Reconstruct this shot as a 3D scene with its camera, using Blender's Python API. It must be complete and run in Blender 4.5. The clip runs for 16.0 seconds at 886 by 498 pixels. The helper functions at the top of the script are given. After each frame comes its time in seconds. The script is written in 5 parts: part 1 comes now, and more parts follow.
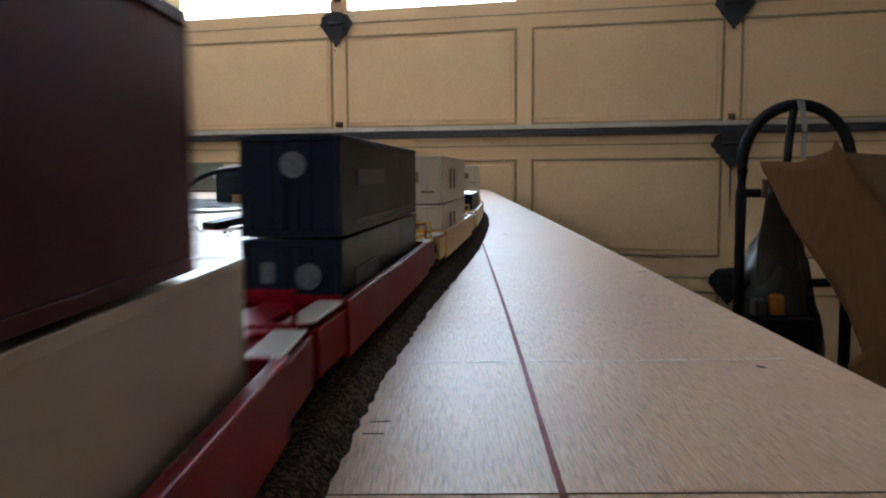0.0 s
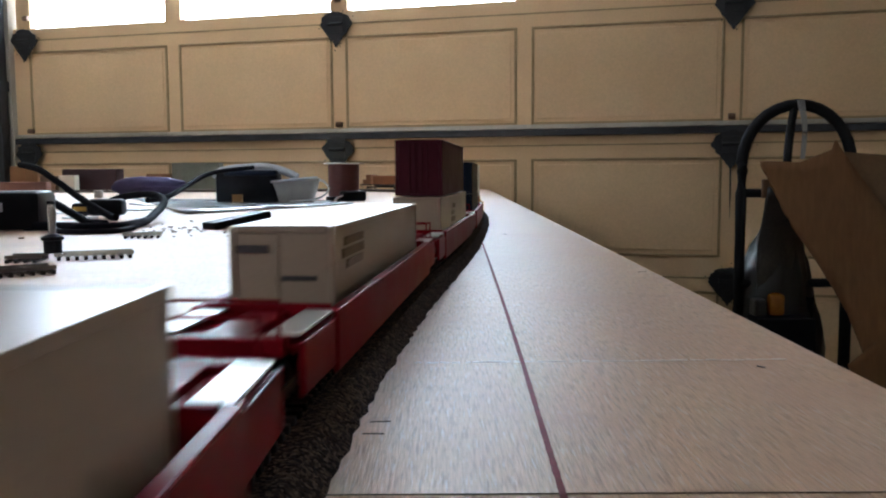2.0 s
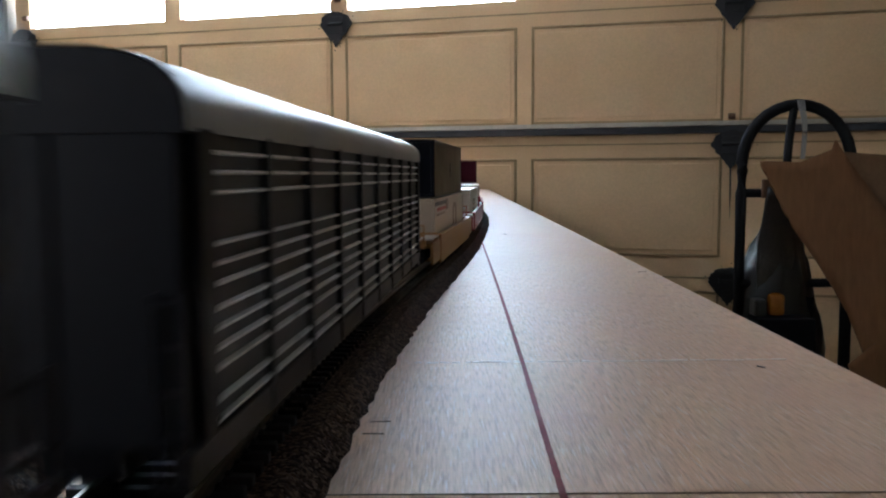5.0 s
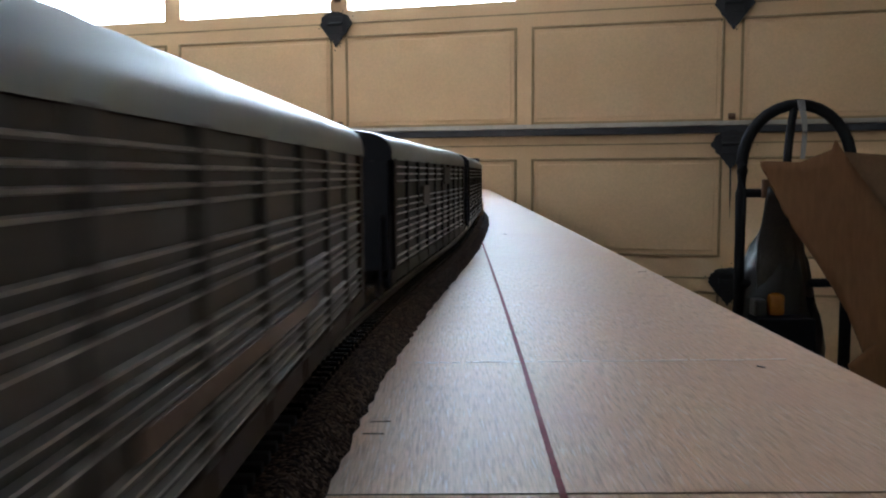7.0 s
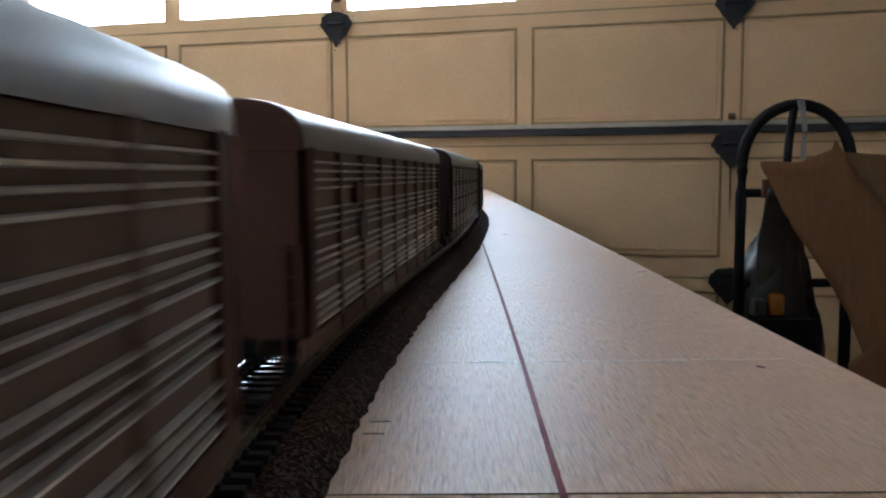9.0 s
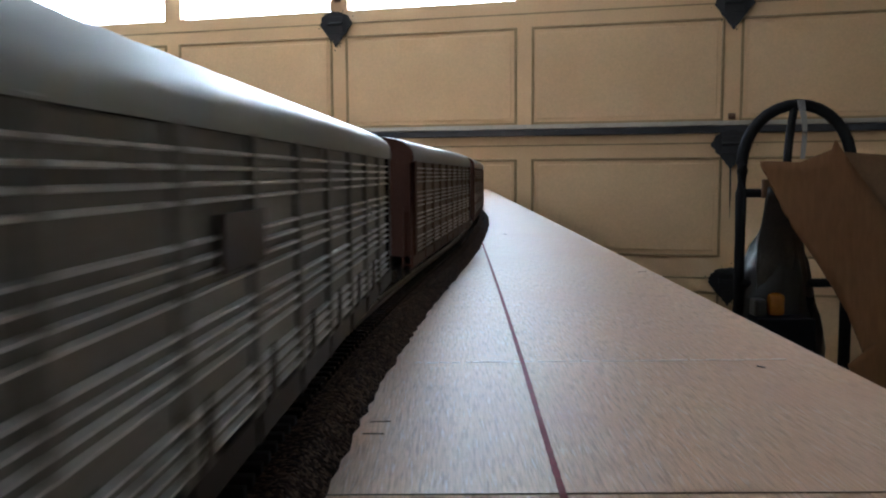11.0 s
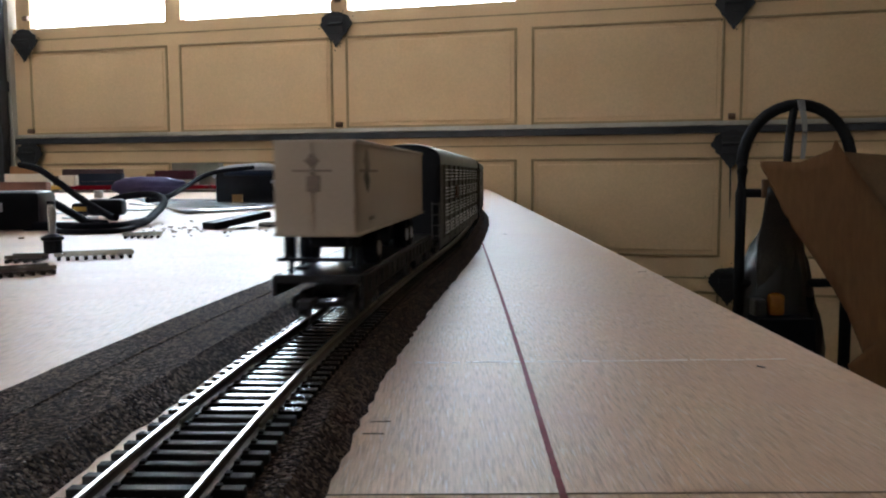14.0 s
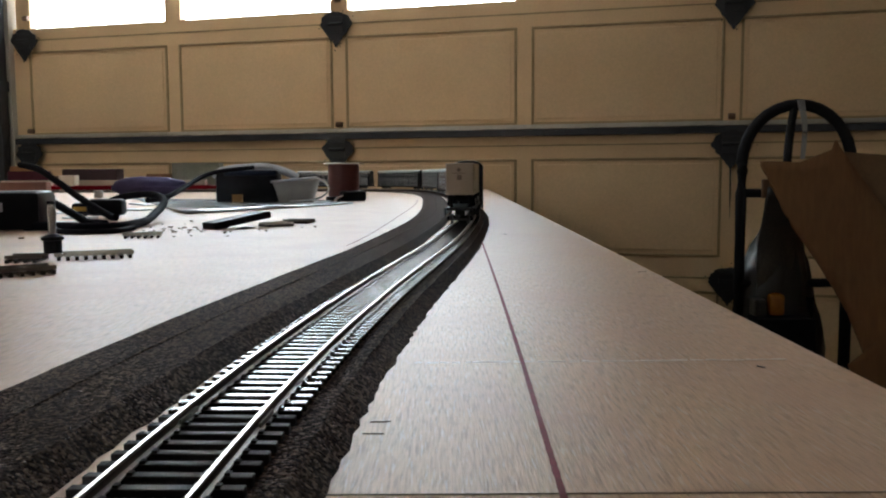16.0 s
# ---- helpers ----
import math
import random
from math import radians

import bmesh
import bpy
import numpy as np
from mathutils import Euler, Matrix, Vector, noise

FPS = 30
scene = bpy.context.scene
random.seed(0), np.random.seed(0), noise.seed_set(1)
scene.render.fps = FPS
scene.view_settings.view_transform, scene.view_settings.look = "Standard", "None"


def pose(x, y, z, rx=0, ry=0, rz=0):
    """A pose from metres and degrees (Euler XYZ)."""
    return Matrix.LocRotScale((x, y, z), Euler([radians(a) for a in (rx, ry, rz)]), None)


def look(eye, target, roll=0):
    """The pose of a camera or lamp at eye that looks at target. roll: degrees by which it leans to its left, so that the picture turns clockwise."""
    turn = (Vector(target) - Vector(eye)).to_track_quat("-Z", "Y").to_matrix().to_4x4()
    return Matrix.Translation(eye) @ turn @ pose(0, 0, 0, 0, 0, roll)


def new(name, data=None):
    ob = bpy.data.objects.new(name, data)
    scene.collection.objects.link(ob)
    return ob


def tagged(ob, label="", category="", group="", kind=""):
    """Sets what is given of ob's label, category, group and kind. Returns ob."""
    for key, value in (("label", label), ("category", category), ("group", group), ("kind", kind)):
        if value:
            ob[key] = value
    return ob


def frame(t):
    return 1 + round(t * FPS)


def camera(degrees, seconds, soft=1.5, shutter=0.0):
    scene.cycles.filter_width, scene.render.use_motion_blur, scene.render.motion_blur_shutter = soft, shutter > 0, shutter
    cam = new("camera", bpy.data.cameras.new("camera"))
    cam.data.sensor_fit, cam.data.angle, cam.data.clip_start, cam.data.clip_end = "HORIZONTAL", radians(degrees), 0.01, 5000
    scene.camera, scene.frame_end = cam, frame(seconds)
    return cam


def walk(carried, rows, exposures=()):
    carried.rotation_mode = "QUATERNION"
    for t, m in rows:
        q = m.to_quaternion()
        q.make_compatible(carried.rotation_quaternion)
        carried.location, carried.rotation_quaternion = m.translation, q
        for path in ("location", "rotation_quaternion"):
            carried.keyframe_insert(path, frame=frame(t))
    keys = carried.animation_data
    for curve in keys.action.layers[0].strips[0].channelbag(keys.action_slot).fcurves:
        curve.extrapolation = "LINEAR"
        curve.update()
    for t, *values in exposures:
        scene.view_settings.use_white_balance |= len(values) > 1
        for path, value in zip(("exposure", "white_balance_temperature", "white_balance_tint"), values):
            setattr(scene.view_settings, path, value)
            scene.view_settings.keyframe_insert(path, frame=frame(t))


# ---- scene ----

# ---- camera: a phone lying still beside the track ----
EYE_Z = 0.060
cam = camera(56.17, 16.0, soft=2.1, shutter=0.7)
CAM = look((0, 0, EYE_Z), (0, 1, EYE_Z - math.tan(radians(5.11))), -0.3)
EXPOSURES = [(0, 0.58, 5500, 9), (2.5, 0.55, 5500, 9), (4.2, 0.6, 5350, 9), (9.2, 0.66, 5350, 9), (13.0, 0.64, 5450, 9), (13.8, 0.52, 5600, 9), (14.5, 0.36, 5950, 9), (15.2, 0.16, 6100, 9), (16.0, 0.0, 6100, 9)]
walk(cam, [(0, CAM), (16.0, CAM)], EXPOSURES)

# ---- the garage: the door's wall is turned against the layout ----
ANG = math.atan(0.26)
DA = Vector((math.cos(ANG), -math.sin(ANG), 0))      # along the door, to its right end
DN = Vector((-math.sin(ANG), -math.cos(ANG), 0))     # out of the door, into the room
DOOR_O = Vector((0, 3.60, 0))
FLOOR_Z = -0.90
CEIL_Z = 1.62
DOOR_M = Matrix(((DA.x, -DN.x, 0, DOOR_O.x), (DA.y, -DN.y, 0, DOOR_O.y), (0, 0, 1, 0), (0, 0, 0, 1)))

# ---- light: sky through the row of windows in the door, and an added fill lamp behind ----
world = bpy.data.worlds.new("world")
scene.world = world
world.use_nodes = True
wn = world.node_tree.nodes
sky = wn.new("ShaderNodeTexSky")
sky.sky_type = "NISHITA"
sky.sun_disc = False
sky.sun_elevation, sky.sun_rotation = radians(48), radians(-20)
wn["Background"].inputs["Strength"].default_value = 0.15
world.node_tree.links.new(sky.outputs[0], wn["Background"].inputs["Color"])
sun = new("sun", bpy.data.lights.new("sun", "SUN"))
sun.data.energy, sun.data.angle, sun.data.color = 2.5, radians(0.5), (1, 0.95, 0.88)
sun.matrix_world = look((0, 9, 9), (-1.2, 3.6, 1.0))


def area_lamp(name, m, w, h, power, color):
    lamp = new(name, bpy.data.lights.new(name, "AREA"))
    lamp.data.shape, lamp.data.size, lamp.data.size_y = "RECTANGLE", w, h
    lamp.data.energy, lamp.data.color = power, color
    lamp.matrix_world = m
    return lamp


WIN_POWER, FILL_POWER = 5.0, 11.5
WIN_RISE = 0.7         # lamps tilted up to brighten the ceiling; the sunlit drive is assumed
PANEL = 0.822
STILE0 = 0.354          # a stile's place along the door
for k in range(-3, 0):
    a = STILE0 + (k + 0.5) * PANEL
    p = DOOR_O + DA * a + DN * -0.05
    area_lamp("window_or_fill_lamp", look((p.x, p.y, 1.06), (p.x + DN.x, p.y + DN.y, 1.06 + WIN_RISE)), 0.70, 0.40, WIN_POWER, (0.84, 0.93, 1.0))
# fill lamp added behind the camera, in an invented opening
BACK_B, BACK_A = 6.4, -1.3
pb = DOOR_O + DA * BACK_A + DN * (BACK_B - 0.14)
area_lamp("window_or_fill_lamp", look((pb.x, pb.y, 0.75), (pb.x - DN.x, pb.y - DN.y, 0.6)), 1.6, 0.9, FILL_POWER, (1.0, 0.88, 0.74))


# ---- materials ----
def mat(name, color, rough=0.5, metal=0.0, var=0.15, scale=30.0, fine=400.0, bump=0.1, stretch=(1, 1, 1), spec=0.5, rvar=0.1, coat=0.0, dist=0.0003):
    m = bpy.data.materials.new(name)
    m.use_nodes = True
    t = m.node_tree
    b = t.nodes["Principled BSDF"]
    tc = t.nodes.new("ShaderNodeTexCoord")
    mp = t.nodes.new("ShaderNodeMapping")
    mp.inputs["Scale"].default_value = stretch
    t.links.new(tc.outputs["Object"], mp.inputs["Vector"])
    n1, n2 = t.nodes.new("ShaderNodeTexNoise"), t.nodes.new("ShaderNodeTexNoise")
    n1.inputs["Scale"].default_value, n2.inputs["Scale"].default_value = scale, fine
    n1.inputs["Detail"].default_value, n2.inputs["Detail"].default_value = 5, 3
    add = t.nodes.new("ShaderNodeMath")
    add.operation = "ADD"
    for n in (n1, n2):
        t.links.new(mp.outputs[0], n.inputs["Vector"])
    t.links.new(n1.outputs[0], add.inputs[0])
    t.links.new(n2.outputs[0], add.inputs[1])
    rm = t.nodes.new("ShaderNodeMapRange")
    rm.inputs["From Min"].default_value, rm.inputs["From Max"].default_value = 0.6, 1.4
    rm.inputs["To Min"].default_value, rm.inputs["To Max"].default_value = 1 - var, 1 + var
    t.links.new(add.outputs[0], rm.inputs["Value"])
    mul = t.nodes.new("ShaderNodeVectorMath")
    mul.operation = "SCALE"
    mul.inputs[0].default_value = color
    t.links.new(rm.outputs[0], mul.inputs["Scale"])
    t.links.new(mul.outputs[0], b.inputs["Base Color"])
    rr = t.nodes.new("ShaderNodeMapRange")
    rr.inputs["To Min"].default_value, rr.inputs["To Max"].default_value = max(0.02, rough - rvar), min(1, rough + rvar)
    t.links.new(n1.outputs[0], rr.inputs["Value"])
    t.links.new(rr.outputs[0], b.inputs["Roughness"])
    b.inputs["Metallic"].default_value = metal
    b.inputs["Specular IOR Level"].default_value = spec
    b.inputs["Coat Weight"].default_value = coat
    if bump:
        bp = t.nodes.new("ShaderNodeBump")
        bp.inputs["Strength"].default_value, bp.inputs["Distance"].default_value = bump, dist
        t.links.new(n2.outputs[0], bp.inputs["Height"])
        t.links.new(bp.outputs[0], b.inputs["Normal"])
    return m


def random_tint(m, amount):
    """Vary a material's colour from object to object."""
    t = m.node_tree
    b = t.nodes["Principled BSDF"]
    link = b.inputs["Base Color"].links[0]
    src = link.from_socket
    oi = t.nodes.new("ShaderNodeObjectInfo")
    mr = t.nodes.new("ShaderNodeMapRange")
    mr.inputs["To Min"].default_value, mr.inputs["To Max"].default_value = 1 - amount, 1 + amount
    sc = t.nodes.new("ShaderNodeVectorMath")
    sc.operation = "SCALE"
    t.links.new(oi.outputs["Random"], mr.inputs["Value"])
    t.links.new(src, sc.inputs[0])
    t.links.new(mr.outputs[0], sc.inputs["Scale"])
    t.links.new(sc.outputs[0], b.inputs["Base Color"])
    return m


def plywood_material():
    m = mat("plywood", (0.64, 0.44, 0.29), 0.44, 0, 0.24, 6, 1600, 0.5, (1, 0.07, 1), spec=0.2, rvar=0.13, dist=0.0004)
    t = m.node_tree
    b = t.nodes["Principled BSDF"]
    src = b.inputs["Base Color"].links[0].from_socket
    tc = next(n for n in t.nodes if n.type == "TEX_COORD")
    # dark pores of the veneer: short fibres along the sheet
    mp = t.nodes.new("ShaderNodeMapping")
    mp.inputs["Scale"].default_value = (1, 0.085, 1)
    v = t.nodes.new("ShaderNodeTexNoise")
    v.inputs["Scale"].default_value, v.inputs["Detail"].default_value = 1150, 3
    ramp = t.nodes.new("ShaderNodeMapRange")
    ramp.inputs["From Min"].default_value, ramp.inputs["From Max"].default_value = 0.50, 0.66
    ramp.inputs["To Min"].default_value, ramp.inputs["To Max"].default_value = 0.0, 0.42
    mix = t.nodes.new("ShaderNodeMix")
    mix.data_type = "RGBA"
    mix.inputs["B"].default_value = (0.24, 0.155, 0.11, 1)
    t.links.new(tc.outputs["Object"], mp.inputs["Vector"])
    t.links.new(mp.outputs[0], v.inputs["Vector"])
    t.links.new(v.outputs[0], ramp.inputs["Value"])
    t.links.new(ramp.outputs[0], mix.inputs["Factor"])
    t.links.new(src, mix.inputs["A"])
    # pale fibres beside the pores
    v2 = t.nodes.new("ShaderNodeTexNoise")
    v2.inputs["Scale"].default_value, v2.inputs["Detail"].default_value = 1300, 3
    mp2 = t.nodes.new("ShaderNodeMapping")
    mp2.inputs["Scale"].default_value = (1, 0.08, 1)
    mp2.inputs["Location"].default_value = (3, 5, 0)
    t.links.new(tc.outputs["Object"], mp2.inputs["Vector"])
    t.links.new(mp2.outputs[0], v2.inputs["Vector"])
    rp = t.nodes.new("ShaderNodeMapRange")
    rp.inputs["From Min"].default_value, rp.inputs["From Max"].default_value = 0.56, 0.72
    rp.inputs["To Max"].default_value = 0.7
    t.links.new(v2.outputs[0], rp.inputs["Value"])
    mix0 = t.nodes.new("ShaderNodeMix")
    mix0.data_type = "RGBA"
    mix0.inputs["B"].default_value = (0.70, 0.62, 0.53, 1)
    t.links.new(rp.outputs[0], mix0.inputs["Factor"])
    t.links.new(mix.outputs["Result"], mix0.inputs["A"])
    mix = mix0
    # broad pinkish and pale stains
    st = t.nodes.new("ShaderNodeTexNoise")
    st.inputs["Scale"].default_value, st.inputs["Detail"].default_value = 14, 5
    t.links.new(tc.outputs["Object"], st.inputs["Vector"])
    r2 = t.nodes.new("ShaderNodeMapRange")
    r2.inputs["From Min"].default_value, r2.inputs["From Max"].default_value = 0.46, 0.68
    r2.inputs["To Max"].default_value = 0.65
    t.links.new(st.outputs[0], r2.inputs["Value"])
    mix2 = t.nodes.new("ShaderNodeMix")
    mix2.data_type = "RGBA"
    mix2.inputs["B"].default_value = (0.57, 0.36, 0.245, 1)
    t.links.new(r2.outputs[0], mix2.inputs["Factor"])
    t.links.new(mix.outputs["Result"], mix2.inputs["A"])
    t.links.new(mix2.outputs["Result"], b.inputs["Base Color"])
    return m


def glow(name, color, strength):
    m = bpy.data.materials.new(name)
    m.use_nodes = True
    b = m.node_tree.nodes["Principled BSDF"]
    b.inputs["Base Color"].default_value = (*color, 1)
    b.inputs["Emission Color"].default_value = (*color, 1)
    b.inputs["Emission Strength"].default_value = strength
    return m


def clear(name, color, rough=0.05, ior=1.45):
    m = bpy.data.materials.new(name)
    m.use_nodes = True
    b = m.node_tree.nodes["Principled BSDF"]
    b.inputs["Base Color"].default_value = (*color, 1)
    b.inputs["Transmission Weight"].default_value = 1
    b.inputs["Roughness"].default_value = rough
    b.inputs["IOR"].default_value = ior
    return m


PLY = plywood_material()
CORK = mat("cork", (0.050, 0.035, 0.026), 0.9, 0, 0.85, 420, 1300, 1.0, spec=0.12, dist=0.0016)
def granules(m, size, low, high):
    """Pressed granules of differing shade, with relief."""
    t = m.node_tree
    b = t.nodes["Principled BSDF"]
    tc = next(n for n in t.nodes if n.type == "TEX_COORD")
    vo = t.nodes.new("ShaderNodeTexVoronoi")
    vo.inputs["Scale"].default_value = 1 / size
    vo.inputs["Randomness"].default_value = 1
    t.links.new(tc.outputs["Object"], vo.inputs["Vector"])
    sep = t.nodes.new("ShaderNodeSeparateColor")
    t.links.new(vo.outputs["Color"], sep.inputs[0])
    pw = t.nodes.new("ShaderNodeMath")
    pw.operation = "POWER"
    pw.inputs[1].default_value = 2.2
    t.links.new(sep.outputs[0], pw.inputs[0])
    mix = t.nodes.new("ShaderNodeMix")
    mix.data_type = "RGBA"
    mix.inputs["A"].default_value, mix.inputs["B"].default_value = (*low, 1), (*high, 1)
    t.links.new(pw.outputs[0], mix.inputs["Factor"])
    t.links.new(mix.outputs["Result"], b.inputs["Base Color"])
    bp = t.nodes.new("ShaderNodeBump")
    bp.inputs["Strength"].default_value, bp.inputs["Distance"].default_value = 1.0, 0.0007
    bp.invert = True
    t.links.new(vo.outputs["Distance"], bp.inputs["Height"])
    t.links.new(bp.outputs[0], b.inputs["Normal"])
    return m


granules(CORK, 0.0008, (0.018, 0.011, 0.008), (0.17, 0.108, 0.073))
TIE = random_tint(mat("tie_plastic", (0.020, 0.016, 0.014), 0.24, 0, 0.3, 300, 2500, 0.15, (0.15, 1, 1), spec=0.7, rvar=0.05), 0.3)
OLD_TIE = random_tint(mat("dull_tie_plastic", (0.020, 0.018, 0.017), 0.65, 0, 0.5, 300, 2500, 0.4, (0.15, 1, 1), spec=0.25), 0.4)
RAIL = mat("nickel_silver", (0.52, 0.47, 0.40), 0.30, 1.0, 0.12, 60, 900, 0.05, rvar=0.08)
DARK_RAIL = mat("dull_rail", (0.16, 0.13, 0.11), 0.4, 0.6, 0.3, 60, 900, 0.1)
RED_LINE = mat("red_pencil", (0.19, 0.022, 0.022), 0.7, 0, 0.45, 90, 1200, 0.1)
PALE_LINE = mat("dried_glue", (0.88, 0.82, 0.75), 0.36, 0, 0.2, 90, 900, 0.1)
DOOR_PAINT = mat("door_paint", (0.72, 0.50, 0.28), 0.55, 0, 0.10, 3, 120, 0.12, spec=0.35)
DOOR_SHADE_LINE = mat("door_groove_shade", (0.36, 0.25, 0.13), 0.6, 0, 0.15, 6, 120, 0.1, spec=0.3)
STEEL = mat("galvanised_steel", (0.46, 0.42, 0.36), 0.45, 0.6, 0.2, 20, 300, 0.1)
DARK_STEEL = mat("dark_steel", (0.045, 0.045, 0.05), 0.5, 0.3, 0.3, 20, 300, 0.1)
GREASE = mat("black_grease", (0.018, 0.018, 0.02), 0.6, 0, 0.5, 25, 200, 0.2)
WALL = mat("wall_paint", (0.42, 0.37, 0.30), 0.8, 0, 0.08, 2, 150, 0.1, spec=0.2)
CEILING = mat("ceiling_paint", (0.80, 0.77, 0.72), 0.85, 0, 0.06, 2, 150, 0.1, spec=0.2)
CONCRETE = mat("concrete", (0.30, 0.28, 0.26), 0.85, 0, 0.25, 3, 120, 0.3)
TIMBER = mat("timber", (0.42, 0.28, 0.16), 0.7, 0, 0.25, 8, 120, 0.2, (1, 1, 0.08))
SKY_GLOW = glow("daylight", (0.82, 0.92, 1.0), 15.0)
PANE = clear("window_glass", (1, 1, 1), 0.02)
BLACK_PAINT = mat("black_paint", (0.015, 0.015, 0.017), 0.35, 0, 0.3, 15, 200, 0.08)
TRUCK_PAINT = mat("worn_black_paint", (0.012, 0.012, 0.013), 0.55, 0, 0.4, 15, 200, 0.15, spec=0.2)
CARD = mat("cardboard", (0.25, 0.118, 0.045), 0.8, 0, 0.18, 6, 90, 0.3, (1, 1, 0.2))
CARD2 = mat("kraft_paper", (0.20, 0.110, 0.052), 0.75, 0, 0.2, 6, 90, 0.3)
AMBER = mat("amber_glass", (0.36, 0.13, 0.010), 0.2, 0, 0.2, 60, 300, 0.2, coat=0.6)
BLACK_PLASTIC = mat("black_plastic", (0.009, 0.009, 0.011), 0.45, 0, 0.3, 40, 600, 0.15, spec=0.1)
RUBBER = mat("black_rubber", (0.007, 0.007, 0.010), 0.7, 0, 0.3, 60, 600, 0.1, spec=0.04)
CHROME = mat("bright_metal", (0.75, 0.75, 0.76), 0.18, 1.0, 0.08, 60, 600, 0.03)
TRAILER_WHITE = mat("trailer_white", (0.50, 0.41, 0.32), 0.36, 0, 0.06, 50, 800, 0.05, spec=0.4)
WHITE_PLASTIC = mat("white_plastic", (0.42, 0.335, 0.255), 0.36, 0, 0.06, 50, 800, 0.05, spec=0.4)
CREAM = mat("cream_paint", (0.60, 0.53, 0.42), 0.38, 0, 0.07, 40, 700, 0.05)
MAROON = mat("maroon_paint", (0.066, 0.010, 0.020), 0.40, 0, 0.12, 50, 800, 0.06, spec=0.12)
NAVY = mat("navy_paint", (0.013, 0.019, 0.034), 0.36, 0, 0.12, 50, 800, 0.06, spec=0.12)
BLACKBLUE = mat("black_container_paint", (0.006, 0.007, 0.011), 0.33, 0, 0.15, 50, 800, 0.06, spec=0.12)
GREEN = mat("green_paint", (0.06, 0.11, 0.055), 0.45, 0, 0.12, 50, 800, 0.06)
REDBOX = mat("red_container_paint", (0.42, 0.07, 0.04), 0.42, 0, 0.12, 50, 800, 0.06)
GREYBOX = mat("grey_container_paint", (0.34, 0.32, 0.30), 0.45, 0, 0.12, 50, 800, 0.06)
RED = mat("red_plastic", (0.21, 0.004, 0.012), 0.40, 0, 0.12, 60, 900, 0.05, spec=0.05)
YELLOW = mat("yellow_plastic", (0.62, 0.36, 0.06), 0.36, 0, 0.12, 60, 900, 0.05)
TAN = mat("tan_plastic", (0.33, 0.18, 0.07), 0.5, 0, 0.15, 60, 900, 0.05, spec=0.15)
ORANGE = mat("orange_brown_paint", (0.30, 0.12, 0.05), 0.4, 0, 0.12, 60, 900, 0.05)
INK_BROWN = mat("brown_ink", (0.14, 0.085, 0.05), 0.5, 0, 0.3, 200, 900, 0)
INK_DARK = mat("dark_ink", (0.05, 0.045, 0.045), 0.5, 0, 0.3, 200, 900, 0)
INK_PALE = mat("pale_ink", (0.42, 0.43, 0.46), 0.5, 0, 0.2, 200, 900, 0)
INK_DIM = mat("dim_ink", (0.13, 0.14, 0.17), 0.5, 0, 0.4, 300, 1200, 0)
INK_FADE = mat("faded_ink", (0.24, 0.185, 0.145), 0.5, 0, 0.35, 300, 1200, 0)
INK_RED = mat("red_ink", (0.35, 0.05, 0.04), 0.5, 0, 0.3, 200, 900, 0)
INK_OLIVE = mat("olive_ink", (0.20, 0.17, 0.05), 0.5, 0, 0.3, 200, 900, 0)
WHITE_CARD = mat("pale_plate", (0.62, 0.60, 0.60), 0.3, 0, 0.06, 60, 900, 0.05)
WHEEL = mat("blackened_wheel", (0.05, 0.045, 0.042), 0.4, 0.5, 0.2, 60, 900, 0.05)
PURPLE = mat("purple_cloth", (0.045, 0.035, 0.10), 0.8, 0, 0.3, 30, 500, 0.4)
REDLABEL = mat("red_wire", (0.11, 0.026, 0.02), 0.45, 0, 0.35, 60, 900, 0.3, (1, 1, 8))
SHEET = mat("translucent_sheet", (0.76, 0.84, 0.92), 0.12, 0, 0.15, 20, 300, 0.1, spec=0.6)
GREYSHINE = mat("grey_gloss", (0.55, 0.57, 0.62), 0.16, 0, 0.15, 40, 500, 0.05)
TUB = mat("grey_tub_plastic", (0.36, 0.35, 0.34), 0.32, 0, 0.15, 40, 500, 0.05)
DKBOX = mat("dark_maroon_card", (0.055, 0.020, 0.022), 0.6, 0, 0.2, 20, 300, 0.1)
SAGE = mat("sage_card", (0.16, 0.16, 0.12), 0.6, 0, 0.3, 14, 300, 0.1)
RUSTWOOD = mat("red_brown_wood", (0.16, 0.06, 0.035), 0.6, 0, 0.25, 20, 300, 0.2)
BAG = mat("black_bag", (0.014, 0.013, 0.012), 0.45, 0, 0.4, 14, 90, 0.5)
WRAP = mat("dusty_wrap", (0.035, 0.028, 0.022), 0.4, 0, 0.5, 18, 120, 0.6)
BROWN_WOOD = mat("brown_box_wood", (0.16, 0.085, 0.045), 0.6, 0, 0.25, 20, 300, 0.2)


# ---- mesh helpers ----
def box(bm, x, y, z, sx, sy, sz, bevel=0.0, m=None):
    mm = Matrix.Translation((x, y, z)) @ Matrix.Diagonal((sx, sy, sz, 1))
    if m is not None:
        mm = m @ mm
    r = bmesh.ops.create_cube(bm, size=1, matrix=mm)
    if bevel:
        es = list({e for v in r["verts"] for e in v.link_edges})
        bmesh.ops.bevel(bm, geom=es, offset=bevel, segments=2, profile=0.5, affect="EDGES")
    return bm


def cyl(bm, p, q, r, seg=16, r2=None):
    p, q = Vector(p), Vector(q)
    d = q - p
    m = Matrix.Translation((p + q) / 2) @ d.to_track_quat("Z", "Y").to_matrix().to_4x4()
    bmesh.ops.create_cone(bm, cap_ends=True, segments=seg, radius1=r, radius2=r if r2 is None else r2, depth=d.length, matrix=m)
    return bm


